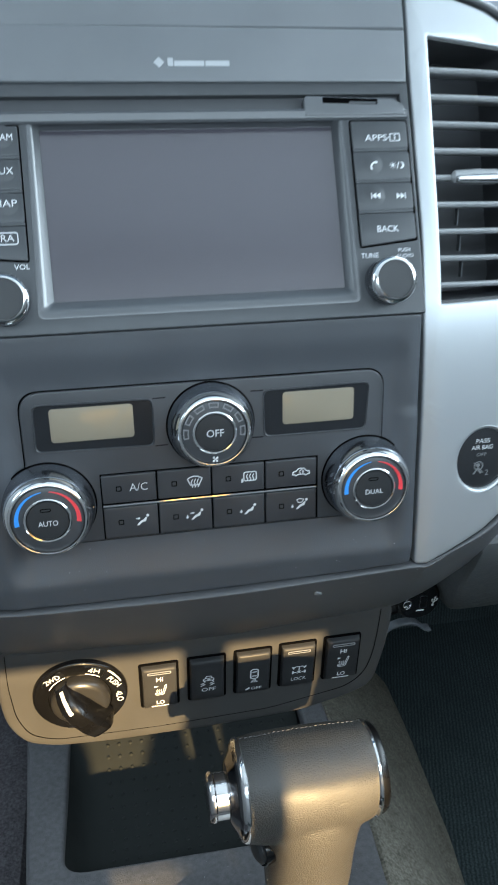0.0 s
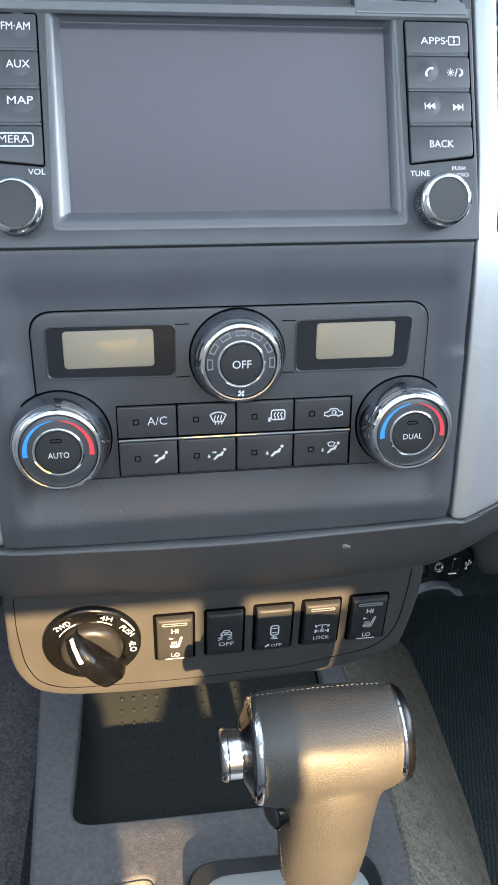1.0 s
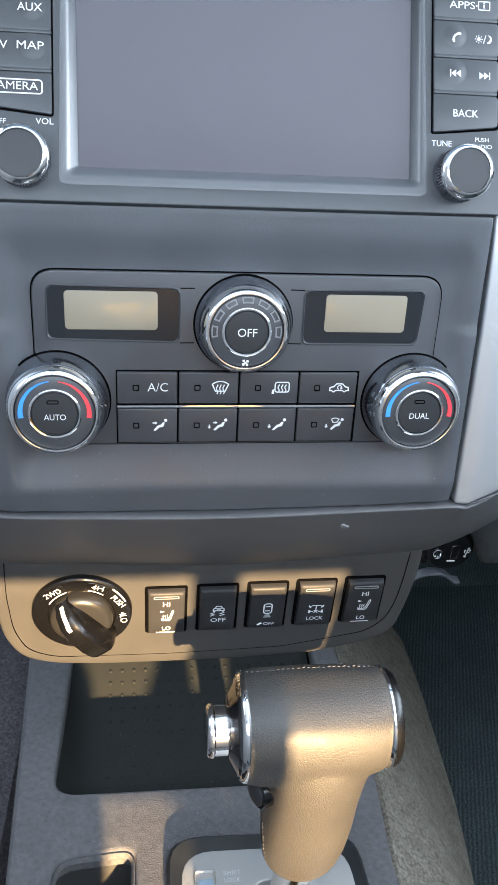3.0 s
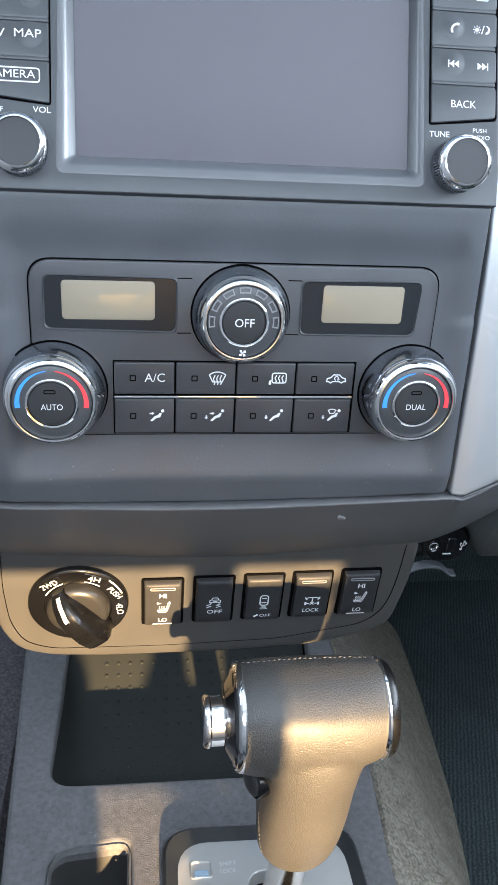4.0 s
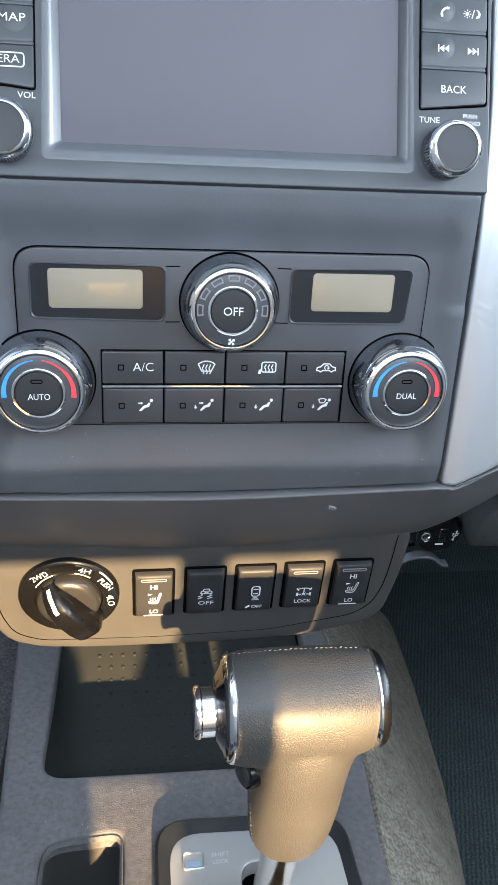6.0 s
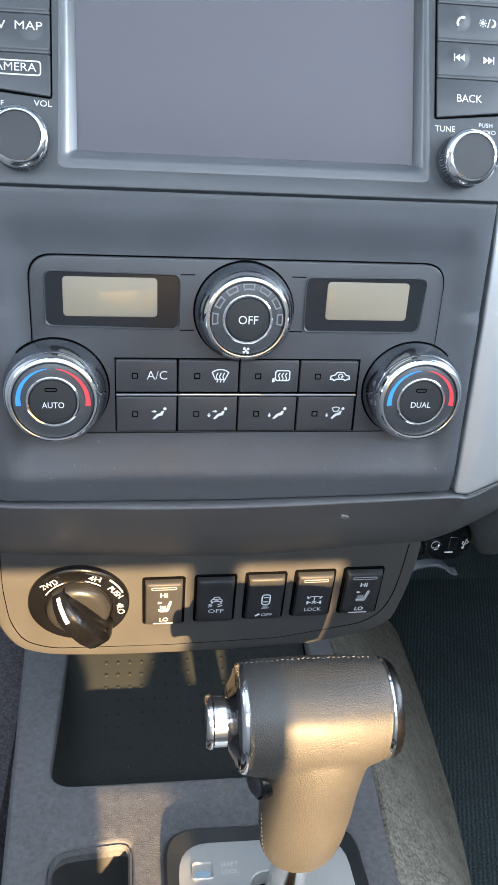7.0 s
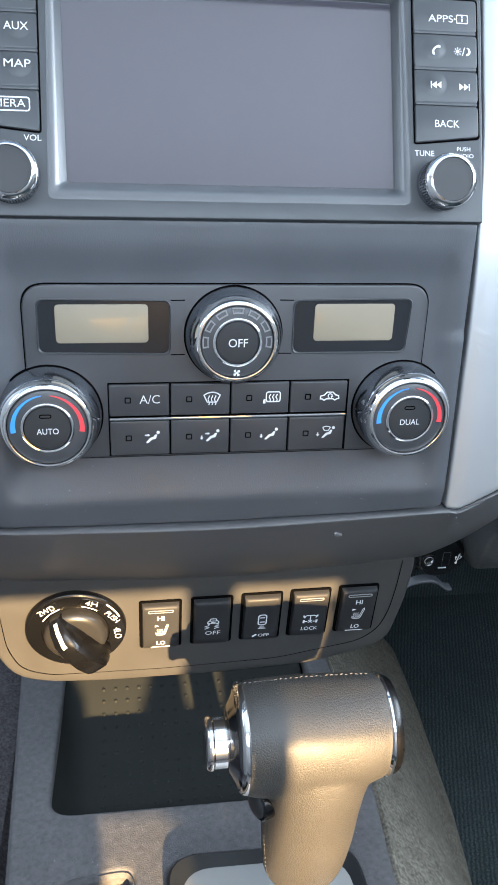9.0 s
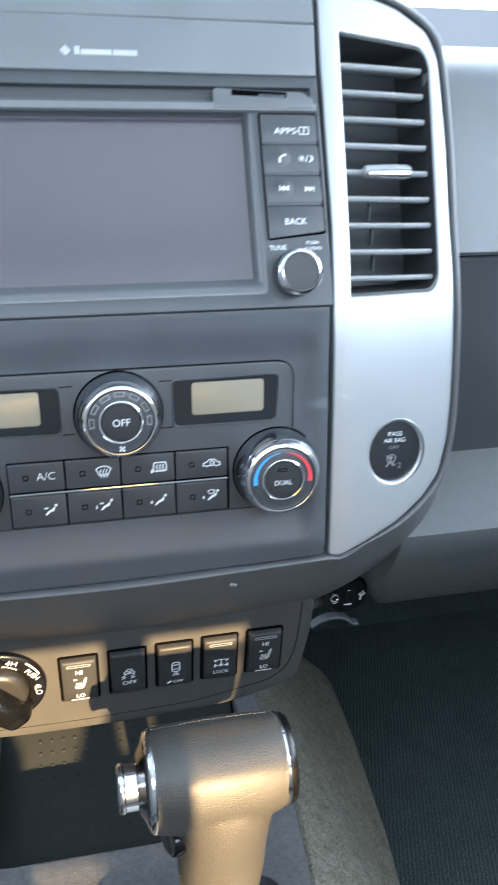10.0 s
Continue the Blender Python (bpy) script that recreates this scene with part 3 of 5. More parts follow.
def dial(name, cu, cv, R, front, rb, label):
    """A turning dial with a satin skirt, a chrome rim, a black face and a push button in the middle."""
    sk = part(name, lathe(B(), FACE, cu, cv, [(R + 2.8, 0), (R + 2.6, 1.2), (R + 1.9, front * 0.45), (R + 0.9, front - 4.4), (R + 0.4, front - 3.7)], 72, False), M_SKIRT, climate, label)
    part("base_joint", lathe(B(), FACE, cu, cv, [(R + 3.15, 0.4), (R + 3.1, 1.0), (R + 2.0, 1.0)], 64, False), M_GAP, sk)
    rim = [(R + 0.1, front - 3.8), (R + 0.35, front - 3.4), (R + 0.3, front - 3.0), (R - 1.0, front - 0.75), (R - 1.35, front - 0.3), (R - 1.75, front - 0.05), (R - 2.15, front + 0.05), (R - 2.5, front - 0.05), (R - 2.7, front - 0.4), (R - 2.75, front - 1.3)]
    part("chrome_rim", lathe(B(), FACE, cu, cv, rim, 72, False), M_CHROME, sk, "bright chrome rim")
    part("dial_face", lathe(B(), FACE, cu, cv, [(R - 2.9, front - 1.4), (R - 3.0, front - 0.95), (R - 3.3, front - 0.7), (rb - 0.2, front - 0.5)], 64), M_POD, sk, "matt black dial face")
    ring = [(rb + 0.15, front - 0.7), (rb + 0.1, front + 0.2), (rb - 0.35, front + 0.6), (rb - 0.9, front + 0.5), (rb - 1.1, front)]
    part("button_ring", lathe(B(), FACE, cu, cv, ring, 56, False), M_CHROME, sk, "thin chrome ring")
    part("button", lathe(B(), FACE, cu, cv, [(rb - 1.1, front - 0.4), (rb - 1.5, front + 0.15), (rb - 3.0, front + 0.3)], 48), M_BUTTON, sk)
    return sk


fan_dial = dial("fan_dial", 0.6, 0.3, 17.6, 13.0, 9.9, "fan speed dial with satin skirt and chrome rim")
for k in range(7):
    a = 180 - 30 * k
    c = arc(0.6, 0.3, 13.9, a - 9, a + 9, 5) + arc(0.6, 0.3, 11.9, a + 9, a - 9, 5)
    part("level_mark", stroke(B(), FACE, c, 0.5, 12.2, 12.72, True), M_MARK, fan_dial, "outlined grey level mark")
part("letters", text(B(), FACE, "OFF", 0.8, 0.2, 3.4, 7.8, h=13.42), M_PRINT, fan_dial, "white printed letters")
part("icon", icon(B(), FACE, "fan", 0.6, -12.6, 12.62, 0.95), M_PRINT, fan_dial, "white fan symbol")

for cu, words in ((-75.6, "AUTO"), (75.6, "DUAL")):
    td = dial("temperature_dial", cu, -33.3, 18.7, 16.0, 10.4, "temperature dial with chrome rim and red and blue arcs")
    for mat, a0, a1, lab in ((M_BLUE, 188, 97, "blue tapered arc"), (M_RED, -8, 83, "red tapered arc")):
        n = 16
        outer_a, inner_a = [], []
        for k in range(n + 1):
            t = k / n
            a = radians(a0 + (a1 - a0) * t)
            w = 0.95 * (1 - t) + 0.14
            outer_a.append((cu + (13.6 + w * 0.9) * math.cos(a), -33.3 + (13.6 + w * 0.9) * math.sin(a)))
            inner_a.append((cu + (13.6 - w) * math.cos(a), -33.3 + (13.6 - w) * math.sin(a)))
        part("arc_mark", prism(B(), FACE, outer_a + inner_a[::-1], 15.0, 15.68), mat, td, lab)
    part("letters", text(B(), FACE, words, cu, -34.6, 2.5, 8.6, h=16.42), M_PRINT, td, "white printed letters")
    led = stroke(B(), FACE, rounded(cu - 0.6, -28.2, 4.4, 1.3, 0.6, 3), 0.4, 16.0, 16.42, True)
    part("indicator", led, M_GAP, td)

# ---------------------------------------------------------------- centre stack: stereo
stereo = thing("car_stereo", (0, 0, 48), "grey car stereo with a dark touch screen, buttons and two knobs", "stereo")
# the frame of the screen: flat face with a bevelled opening
SB, ST, SL = 1.0, 75.6, 64.0
face_out = [(-101.5, -13.0), (100.7, -13.0), (101.8, 93.0), (-102.3, 93.0)]


def radio_face():
    bm = B()
    op = [(-70.8, -6.8), (70.8, -6.8), (69.6, 79.0), (-69.6, 79.0)]
    bm = sheet(face_out, [soften(op, 3.0, 3), [(-101, 80.4), (98.5, 80.4), (98.5, 88.2), (-101, 88.2)]], lambda u, v: 0.0, 30, edge=0.5, back=5, F=RAD)
    return bm


part("faceplate", radio_face(), M_RADIO, stereo)
o1 = soften([(-70.3, -6.3), (70.3, -6.3), (69.1, 78.6), (-69.1, 78.6)], 3.0, 5)
i1 = soften([(-SL, SB), (SL + 1.7, SB), (SL + 2.0, ST), (-SL - 0.6, ST)], 0.9, 5)
o1, i1 = ccw(o1), ccw(i1)
lerp = lambda t: [(a[0] + (b[0] - a[0]) * t, a[1] + (b[1] - a[1]) * t) for a, b in zip(o1, i1)]
bm = B()
rings = [loop(bm, RAD, lerp(t), h) for t, h in ((-0.12, -0.6), (-0.10, 0.12), (0.0, 0.15), (0.2, 0.0), (0.36, -0.5), (0.5, -1.2), (0.62, -2.0), (0.8, -3.4), (0.97, -4.9), (1.0, -5.2), (1.0, -6.4))]
for a, b in zip(rings, rings[1:]):
    bridge(bm, a, b)
part("screen_bezel", bm, M_BEZEL, stereo, "sloping grey screen bezel")
part("screen", prism(B(), RAD, [(-SL - 1, SB - 1), (SL + 2.6, SB - 1), (SL + 3.0, ST + 1), (-SL - 1.6, ST + 1)], -9, -5.7), M_SCREEN, stereo, "switched-off dark touch screen")
bm = B()
prism(bm, RAD, [(-101, 79.9), (98.9, 79.9), (98.9, 88.6), (-101, 88.6)], -9, -3.4)
part("disc_slot", bm, M_POD, stereo, "dark disc slot")
lip_rows = []
for x in (-101, 50.8, 100.2):
    lip_rows.append([at(RAD, x, v, h) for v, h in ((75.8, 0.2), (76.6, 1.4), (79.5, 1.9), (80.8, 1.0), (81.2, -2), (80.9, -6))])
part("slot_lip", loft(lip_rows), M_BEZEL, stereo)
ledge = soften([(52.0, 77.4), (99.4, 77.4), (98.6, 82.0), (94.0, 85.0), (62.0, 86.1), (54.4, 86.5), (52.4, 86.2), (52.0, 84.0)], 0.8, 3)
part("slot_ledge", prism(B(), RAD, ledge, -3, 1.95, 0.7, 3), M_BEZEL, stereo, "raised grey ledge at the end of the disc slot")
part("card_slot", prism(B(), RAD, soften([(60.6, 83.0), (86.4, 82.2), (86.4, 84.6), (60.6, 85.6)], 0.5, 2), 1.5, 2.02), M_GAP, stereo, "dark card slot")
part("card_flap", prism(B(), RAD, soften([(73.0, 82.8), (85.6, 82.4), (85.6, 83.3), (73.0, 83.7)], 0.3, 2), 1.6, 2.10), M_RADIO, stereo)

Vz = lambda z: (z - 60) * 1.0767
ROWZ = ((129.6, 117.8), (116.6, 104.5), (103.3, 91.6), (90.4, 76.5))
for side in (-1, 1):
    well = [(side * 72.4, Vz(75.9)), (side * 100.4, Vz(78.4)), (side * 100.4, Vz(130.3)), (side * 72.4, Vz(130.3))]
    part("button_joint", prism(B(), RAD, soften(ccw(well), 1.4, 3), -1, 0.2), M_GAP, stereo)
    for k, (zt, zb) in enumerate(ROWZ):
        xi, xo = side * 73.0, side * 99.6
        lowo = zb + (2.6 if k == 3 else 0)
        poly = [(xi, Vz(zb)), (xo, Vz(lowo)), (xo, Vz(zt)), (xi, Vz(zt))]
        bt = part("radio_button", prism(B(), RAD, soften(ccw(poly), [0.6, 1.6, 1.6, 0.6] if side > 0 else 0.9, 3), -2, 1.1, 0.5, 2), M_RADIO, stereo)
        mid = Vz((zt + zb) / 2)
        if side > 0:
            if k == 0:
                part("letters", text(B(), RAD, "APPS", 84.4, Vz(122.4), 2.8, 10.4, h=1.22), M_PRINT, bt, "white printed letters")
                part("icon", icon(dot(B(), RAD, 90.3, Vz(122.4), 0.35, 1.0, 1.22), RAD, "info", 93.4, Vz(122.5), 1.22, 1.0), M_PRINT, bt, "white printed symbol")
            elif k == 1:
                dome = lathe(B(), RAD, 81.4, mid + 0.8, [(5.4, 1.07), (4.8, 1.14), (3.8, 1.42), (2.6, 1.86), (1.4, 2.16), (0.4, 2.24)], 28)
                part("finger_bump", dome, M_RADIO, bt)
                part("icon", icon(B(), RAD, "phone", 81.6, mid, 2.4, 0.85), M_PRINT, bt, "white printed symbol")
                part("icon", icon(B(), RAD, "daynight", 93.6, mid, 1.22, 0.95), M_PRINT, bt, "white printed symbol")
            elif k == 2:
                dome = lathe(B(), RAD, 81.4, mid + 0.8, [(5.4, 1.07), (4.8, 1.14), (3.8, 1.42), (2.6, 1.86), (1.4, 2.16), (0.4, 2.24)], 28)
                part("finger_bump", dome, M_RADIO, bt)
                part("icon", icon(B(), RAD, "prev", 81.5, mid, 2.4, 0.9), M_PRINT, bt, "white printed symbol")
                part("icon", icon(B(), RAD, "next", 93.8, mid, 1.22, 0.9), M_PRINT, bt, "white printed symbol")
            else:
                part("letters", text(B(), RAD, "BACK", 86.2, mid + 0.2, 2.9, 10.2, h=1.22), M_PRINT, bt, "white printed letters")
        else:
            if k < 3:
                dome = lathe(B(), RAD, -79.6, mid + 1.6, [(5.2, 1.07), (4.5, 1.12), (3.5, 1.36), (2.4, 1.62), (1.2, 1.76), (0.3, 1.8)], 28)
                part("finger_bump", dome, M_RADIO, bt)
            bm = B()
            for words, uu, vv, ww in ((("FM·AM", -80.5, 124.9, 10.6),), (("AUX", -80.4, 111.7, 8.8),), (("NAV", -93.0, 98.8, 9.2), ("MAP", -80.3, 99.0, 9.6)), (("CAMERA", -86.6, 85.4, 17.6),))[k]:
                text(bm, RAD, words, uu, Vz(vv), 2.9, ww, h=1.9)
            part("letters", bm, M_PRINT, bt, "white printed letters")
            if k == 3:
                part("outline", stroke(B(), RAD, rounded(-86.6, Vz(85.4), 20.4, 4.9, 1.0, 3), 0.45, 1.0, 1.3, True), M_PRINT, bt, "white printed outline")
    for k in range(3):
        zc = (ROWZ[k][1] + ROWZ[k + 1][0]) / 2
        uc = side * 86.0
        part("button_divider", prism(B(), RAD, rounded(uc, Vz(zc), 26.2, 1.5, 0.7, 4), -1, 1.5, 0.5, 2), M_RADIO, stereo)
    # knob
    kn_axis = Vector((0, -0.964, 0.266))
    KN = axes(at(RAD, side * 83.6, Vz(60.0), 12.0) - kn_axis * 12.0, (0, 0.266, 0.964), kn_axis)
    kc, kv = 0.0, 0.0
    kn = part("knob", lathe(B(), KN, kc, kv, [(10.4, -4), (10.4, 2.6), (10.2, 3.2), (10.0, 9.0)], 64, False), M_SATIN, stereo, "knurled radio knob with a chrome ring")
    bm = B()
    for k in range(60):
        a = 2 * math.pi * k / 60
        c, s = math.cos(a), math.sin(a)
        t = Vector((-s, c))
        pts = []
        for r, w in ((9.9, 0.36), (10.4, 0.12)):
            for sg in (-1, 1):
                pts.append((kc + r * c + sg * w * t.x, kv + r * s + sg * w * t.y))
        prism(bm, KN, [pts[0], pts[2], pts[3], pts[1]], 3.2, 8.6)
    part("knurling", bm, M_RADIO, kn, "fine ribs round the knob")
    part("chrome_ring", lathe(B(), KN, kc, kv, [(10.0, 8.0), (10.5, 8.8), (10.5, 9.8), (10.1, 10.7), (8.9, 11.9), (8.4, 12.1), (8.2, 11.8)], 64, False), M_CHROME, kn, "polished chrome ring")
    part("cap", lathe(B(), KN, kc, kv, [(8.4, 11.2), (8.1, 11.65), (5.0, 11.8)], 48), M_BUTTON, kn, "matt dark cap")
bm = B()
text(bm, RAD, "VOL", -75.8, Vz(74.4), 2.2, 6.4, h=0.12)
part("letters", bm, M_PRINT, stereo, "white printed letters")
bm = B()
text(bm, RAD, "PUSH", -95.2, Vz(76.4), 1.7, 6.2, h=0.12)
text(bm, RAD, "ON·OFF", -94.4, Vz(74.0), 1.7, 9.6, h=0.12)
part("letters", bm, M_PRINT, stereo, "white printed letters")
part("letters", text(B(), RAD, "TUNE", 76.8, Vz(72.8), 2.2, 8.2, h=0.12), M_PRINT, stereo, "white printed letters")
bm = B()
text(bm, RAD, "PUSH", 93.4, Vz(74.7), 1.6, 5.6, h=0.12)
text(bm, RAD, "AUDIO", 93.4, Vz(72.2), 1.6, 8.4, h=0.12)
part("letters", bm, M_PRINT, stereo, "white printed letters")

# ---------------------------------------------------------------- panel above the stereo
upper = thing("upper_trim_panel", (0, 34, 147), "smooth dark grey trim panel with a white maker's mark", "trim panel")
top_out = [(-104, Vz(147.0)), (101.4, Vz(146.2)), (102.6, Vz(168.6)), (-104, Vz(170.2))]
part("panel", prism(B(), RAD, ccw(top_out), -6, 1.6, 0.9), M_UPPER, upper)
bm = B()
prism(bm, RAD, [(-13.6, Vz(154.4)), (-11.2, Vz(156.6)), (-8.8, Vz(154.4)), (-11.2, Vz(152.2))], 1.4, 1.8)
part("emblem", bm, M_LETTER, upper, "white diamond mark")
bm = B()
for x0, x1, zt in ((-7.4, -5.0, 156.2), (-4.5, 8.6, 155.0), (9.2, 19.8, 155.0)):
    prism(bm, RAD, [(x0, Vz(152.8)), (x1, Vz(152.8)), (x1, Vz(zt)), (x0, Vz(zt))], 1.4, 1.8)
part("printed_bars", bm, M_LETTER, upper, "white printed bars")
hood = []
for x in np.linspace(-190, 102.6, 24):
    row = []
    for v, h in ((Vz(169.2), -6), (Vz(169.2), 0.5), (Vz(169.8), 1.2), (Vz(178), 1.6), (Vz(190), 1.2), (Vz(200), -1.5), (Vz(208), -8), (Vz(213), -20), (Vz(216), -60), (Vz(214), -200), (Vz(205), -420)):
        row.append(at(RAD, float(x), v, h))
    hood.append(row)
part("top_pad", loft(hood), M_UPPER, upper, "soft dark dash pad")

# ---------------------------------------------------------------- silver side trim with the vent
def silver_y(u, v):
    bend = v - 47
    lean = 0.40 * (bend + math.sqrt(bend * bend + 400)) / 2
    return -(0.2 + lean) - 5.0 * max(0.0, (u - 104) / 66) ** 2.2 - 0.28 * max(0.0, 112.4 - u)


SILVER = [(107.8, -86), (112, -86.2), (125, -80), (143, -70.5), (157, -58.6), (165.5, -46.5), (169.2, -27), (169.4, -3), (167.5, 43), (167.0, 80), (168.6, 119), (168.0, 156),
          (163, 168), (148, 177.6), (131, 183), (109.4, 188), (108.4, 156), (107.8, 118), (107.6, 81), (106.2, 47), (107.1, 0)]
VENT = ccw(soften([(116.5, 166.2), (160.2, 160.6), (163.8, 154.0), (159.8, 57.0), (156.0, 51.0), (112.6, 50.2)], [2, 4, 4, 5, 4, 2], 3))
VENT_RIM = soften([(115.9, 168.6), (161.6, 162.9), (165.4, 155.0), (161.9, 54.8), (157.6, 48.0), (111.9, 47.4)], [2, 5, 5, 6, 5, 2], 3)
AIR = (140.4, -31.6)
trim = thing("silver_trim_panel", (137, 5, -86), "satin silver dash trim panel round an air vent", "trim panel")
part("panel", sheet(ccw(soften(SILVER, [0.6] + [3] * 19 + [3], 3)), [ccw(VENT_RIM), circle(*AIR, 15.9, 36, 18.2)], silver_y, 4.5, edge=1.6, back=6), M_SILVER, trim)
left_out = [(-104.8, -84), (-104.8, 44), (-166, 44), (-168, -27), (-165, -46), (-142, -70), (-113, -84)]
left_trim = thing("silver_trim_panel", (-137, 5, -86), "satin silver dash trim panel", "trim panel")
part("panel", sheet(ccw(soften(left_out, 3, 3)), [], lambda u, v: silver_y(-u, v), 8, edge=1.6, back=6), M_SILVER, left_trim)

vent = thing("air_vent", (137, 30, 50), "black air vent with nine horizontal slats and a chrome tab", "air vent")
bm = B()
ring_a = [Vector((u, -silver_y(u, v) + 0.6, v)) for u, v in VENT]
ring_b = [Vector((u, -silver_y(u, v) + 42, v - 4)) for u, v in VENT]
bm = loft([ring_a, ring_b], True)
bm.faces.new([v for v in bm.verts][-len(VENT):])
ring_o = [Vector((u, -silver_y(u, v) + 3.6, v)) for u, v in ccw(grow(ccw(VENT_RIM), 1.2))]
ring_i = [Vector((u, -silver_y(u, v) + 0.8, v)) for u, v in VENT]
part("vent_frame", loft([ring_o, [a.lerp(b, 0.6) - Vector((0, 1.2, 0)) for a, b in zip(ring_o, ring_i)], ring_i], True), M_DARK, vent, "dark rounded frame")
part("duct", bm, M_POD, vent, "dark duct behind the slats")
for k in range(9):
    zl, zr = 153.0 - 12.05 * k, 151.2 - 11.93 * k
    xl, xr = 118.6 - 0.5 * k, 160.8 - 0.34 * k
    rows = []
    for x, z in ((xl - 4, zl), ((xl + xr) / 2, (zl + zr) / 2), (xr + 0.6, zr)):
        y = -silver_y(x, z) + 5.0
        pro = [(0.2, 1.3), (-0.8, 0.9), (-1.2, 0.1), (-1.0, -0.8), (-0.2, -1.4), (4, -1.6), (16, -0.4), (16, 0.4), (4, 1.2)]
        rows.append([Vector((x, y + dy, z + dz - 0.12 * dy)) for dy, dz in pro])
    part("slat", loft(rows, True), M_SLAT, vent)
tab_rows = []
for x, r in ((126, 0.6), (127, 1.5), (134, 2.0), (145, 2.4), (148.6, 2.2), (149.4, 0.8)):
    z, y = 103.9 + (x - 137) * -0.02, -silver_y(x, 104) + 1.2
    tab_rows.append([Vector((x, y - 2.6 * math.cos(a) * (r / 2.4), z + r * math.sin(a))) for a in [2 * math.pi * k / 12 for k in range(12)]])
base_rows = []
for x, r in ((124.5, 0.8), (126, 3.0), (137, 3.6), (148, 3.6), (150, 2.8), (150.6, 0.8)):
    z, y = 104.6 + (x - 137) * -0.02, -silver_y(x, 104) + 4.2
    base_rows.append([Vector((x, y - 3.0 * math.cos(a) * (r / 3.6), z + r * math.sin(a))) for a in [2 * math.pi * k / 12 for k in range(12)]])
part("tab_base", loft(base_rows, True), M_SLAT, vent, "grey base of the tab")
part("tab", loft(tab_rows, True), M_CHROME, vent, "small chrome adjusting tab")
for x in (131.0, ):
    bm = B()
    for z0, z1 in ((58, 66), (70, 78), (82, 90)):
        yy = -silver_y(x, (z0 + z1) / 2) + 14
        block(bm, x - 0.35, x + 0.35, yy, yy + 3, z0, z1)
    part("vertical_vane", bm, M_RADIO, vent)

bag = thing("airbag_indicator", (AIR[0], 6, AIR[1] - 18), "round gloss black airbag indicator in a silver trim", "indicator lamp")
BAGF = axes((AIR[0], -silver_y(*AIR), AIR[1]), (0, 0, 1), (0, -1, 0))
ringo, ringi = circle(0, 0, 16.2, 36, 18.6), circle(0, 0, 15.3, 36, 17.7)
part("bezel", frame_ring(B(), BAGF, ringo, ringi, -1, 0.25, -2.8, 0.2), M_SILVER, bag)
part("lens", prism(B(), BAGF, circle(0, 0, 15.4, 36, 17.8), -6, -2.4, 0.3), M_SMOKE, bag, "smoked grey lens")
bm = B()
text(bm, BAGF, "PASS", 0.2, 9.4, 2.4, 7.6, h=-2.3)
text(bm, BAGF, "AIR BAG", 0.0, 5.9, 2.4, 11.6, h=-2.3)
part("letters", bm, M_PRINT, bag, "white printed letters")
bm = B()
text(bm, BAGF, "OFF", 0.0, 2.0, 1.8, 5.4, h=-2.3)
icon(bm, BAGF, "bag", -0.8, -5.6, -2.3, 1.1)
text(bm, BAGF, "2", 3.6, -8.2, 3.0, 1.8, h=-2.3)
part("unlit_symbol", bm, M_MARK, bag, "dim unlit symbol")

# ---------------------------------------------------------------- lower surround: lip under the stack, then up the side
surround = thing("dash_surround", (0, 30, -150), "dark grey plastic dash surround with an overhanging lip", "trim")
# (x, z, outward x, outward z, reach, depth, front y)
LIP = [(-190, -60, -0.6, -0.8, 30, 40, 6), (-168, -47, -0.75, -0.66, 30, 40, 4), (-143, -71.0, -0.55, -0.83, 44, 50, 2), (-113, -85.6, -0.15, -0.99, 60, 56, 0.6), (-60, -87.8, 0, -1, 61, 56, -1.2), (0, -88.3, 0, -1, 62, 56, -2.0),
       (60, -87.1, 0, -1, 61.5, 56, -1.2), (104, -86.6, 0.06, -1, 60, 55, 0.6), (113, -87.2, 0.22, -0.98, 56, 54, 0.8), (126, -81.4, 0.45, -0.89, 53, 52, 2), (144, -71.8, 0.55, -0.83, 50, 50, 4), (158.2, -59.8, 0.7, -0.71, 41, 46, 6),
       (167, -47.2, 0.9, -0.44, 27, 44, 7), (170.6, -27, 1, -0.1, 15, 42, 8), (170.8, -3, 1, 0, 9.5, 42, 8), (169.0, 43, 1, 0.02, 7.0, 44, 9), (168.7, 61, 1, 0, 7.0, 46, 13.5), (168.6, 80, 1, 0, 7.0, 50, 20), (170.2, 119, 1, 0, 7, 60, 36), (169.6, 157, 1, 0.1, 7, 66, 51),
       (164.2, 169.5, 0.6, 0.8, 7, 66, 56), (148.8, 179.2, 0.4, 0.92, 7, 70, 60), (131, 184.6, 0.3, 0.95, 7, 80, 62), (107, 189.8, 0.2, 0.98, 7, 90, 64)]
PRO = ((0.0, 0.40), (0.0, 0.055), (0.004, 0.028), (0.011, 0.010), (0.020, 0.001), (0.028, 0.001), (0.036, 0.008), (0.12, 0.085), (0.2, 0.15), (0.3, 0.235), (0.5, 0.41), (0.7, 0.61), (0.86, 0.8), (0.95, 0.90), (1.0, 1.0))


def spline(rows, n):
    pts = [np.array(r, float) for r in rows]
    out = []
    for i in range(len(pts) - 1):
        p0, p1, p2, p3 = pts[max(0, i - 1)], pts[i], pts[i + 1], pts[min(len(pts) - 1, i + 2)]
        for k in range(n):
            t = k / n
            out.append(0.5 * (2 * p1 + (p2 - p0) * t + (2 * p0 - 5 * p1 + 4 * p2 - p3) * t * t + (3 * p1 - p0 - 3 * p2 + p3) * t ** 3))
    return out + [pts[-1]]


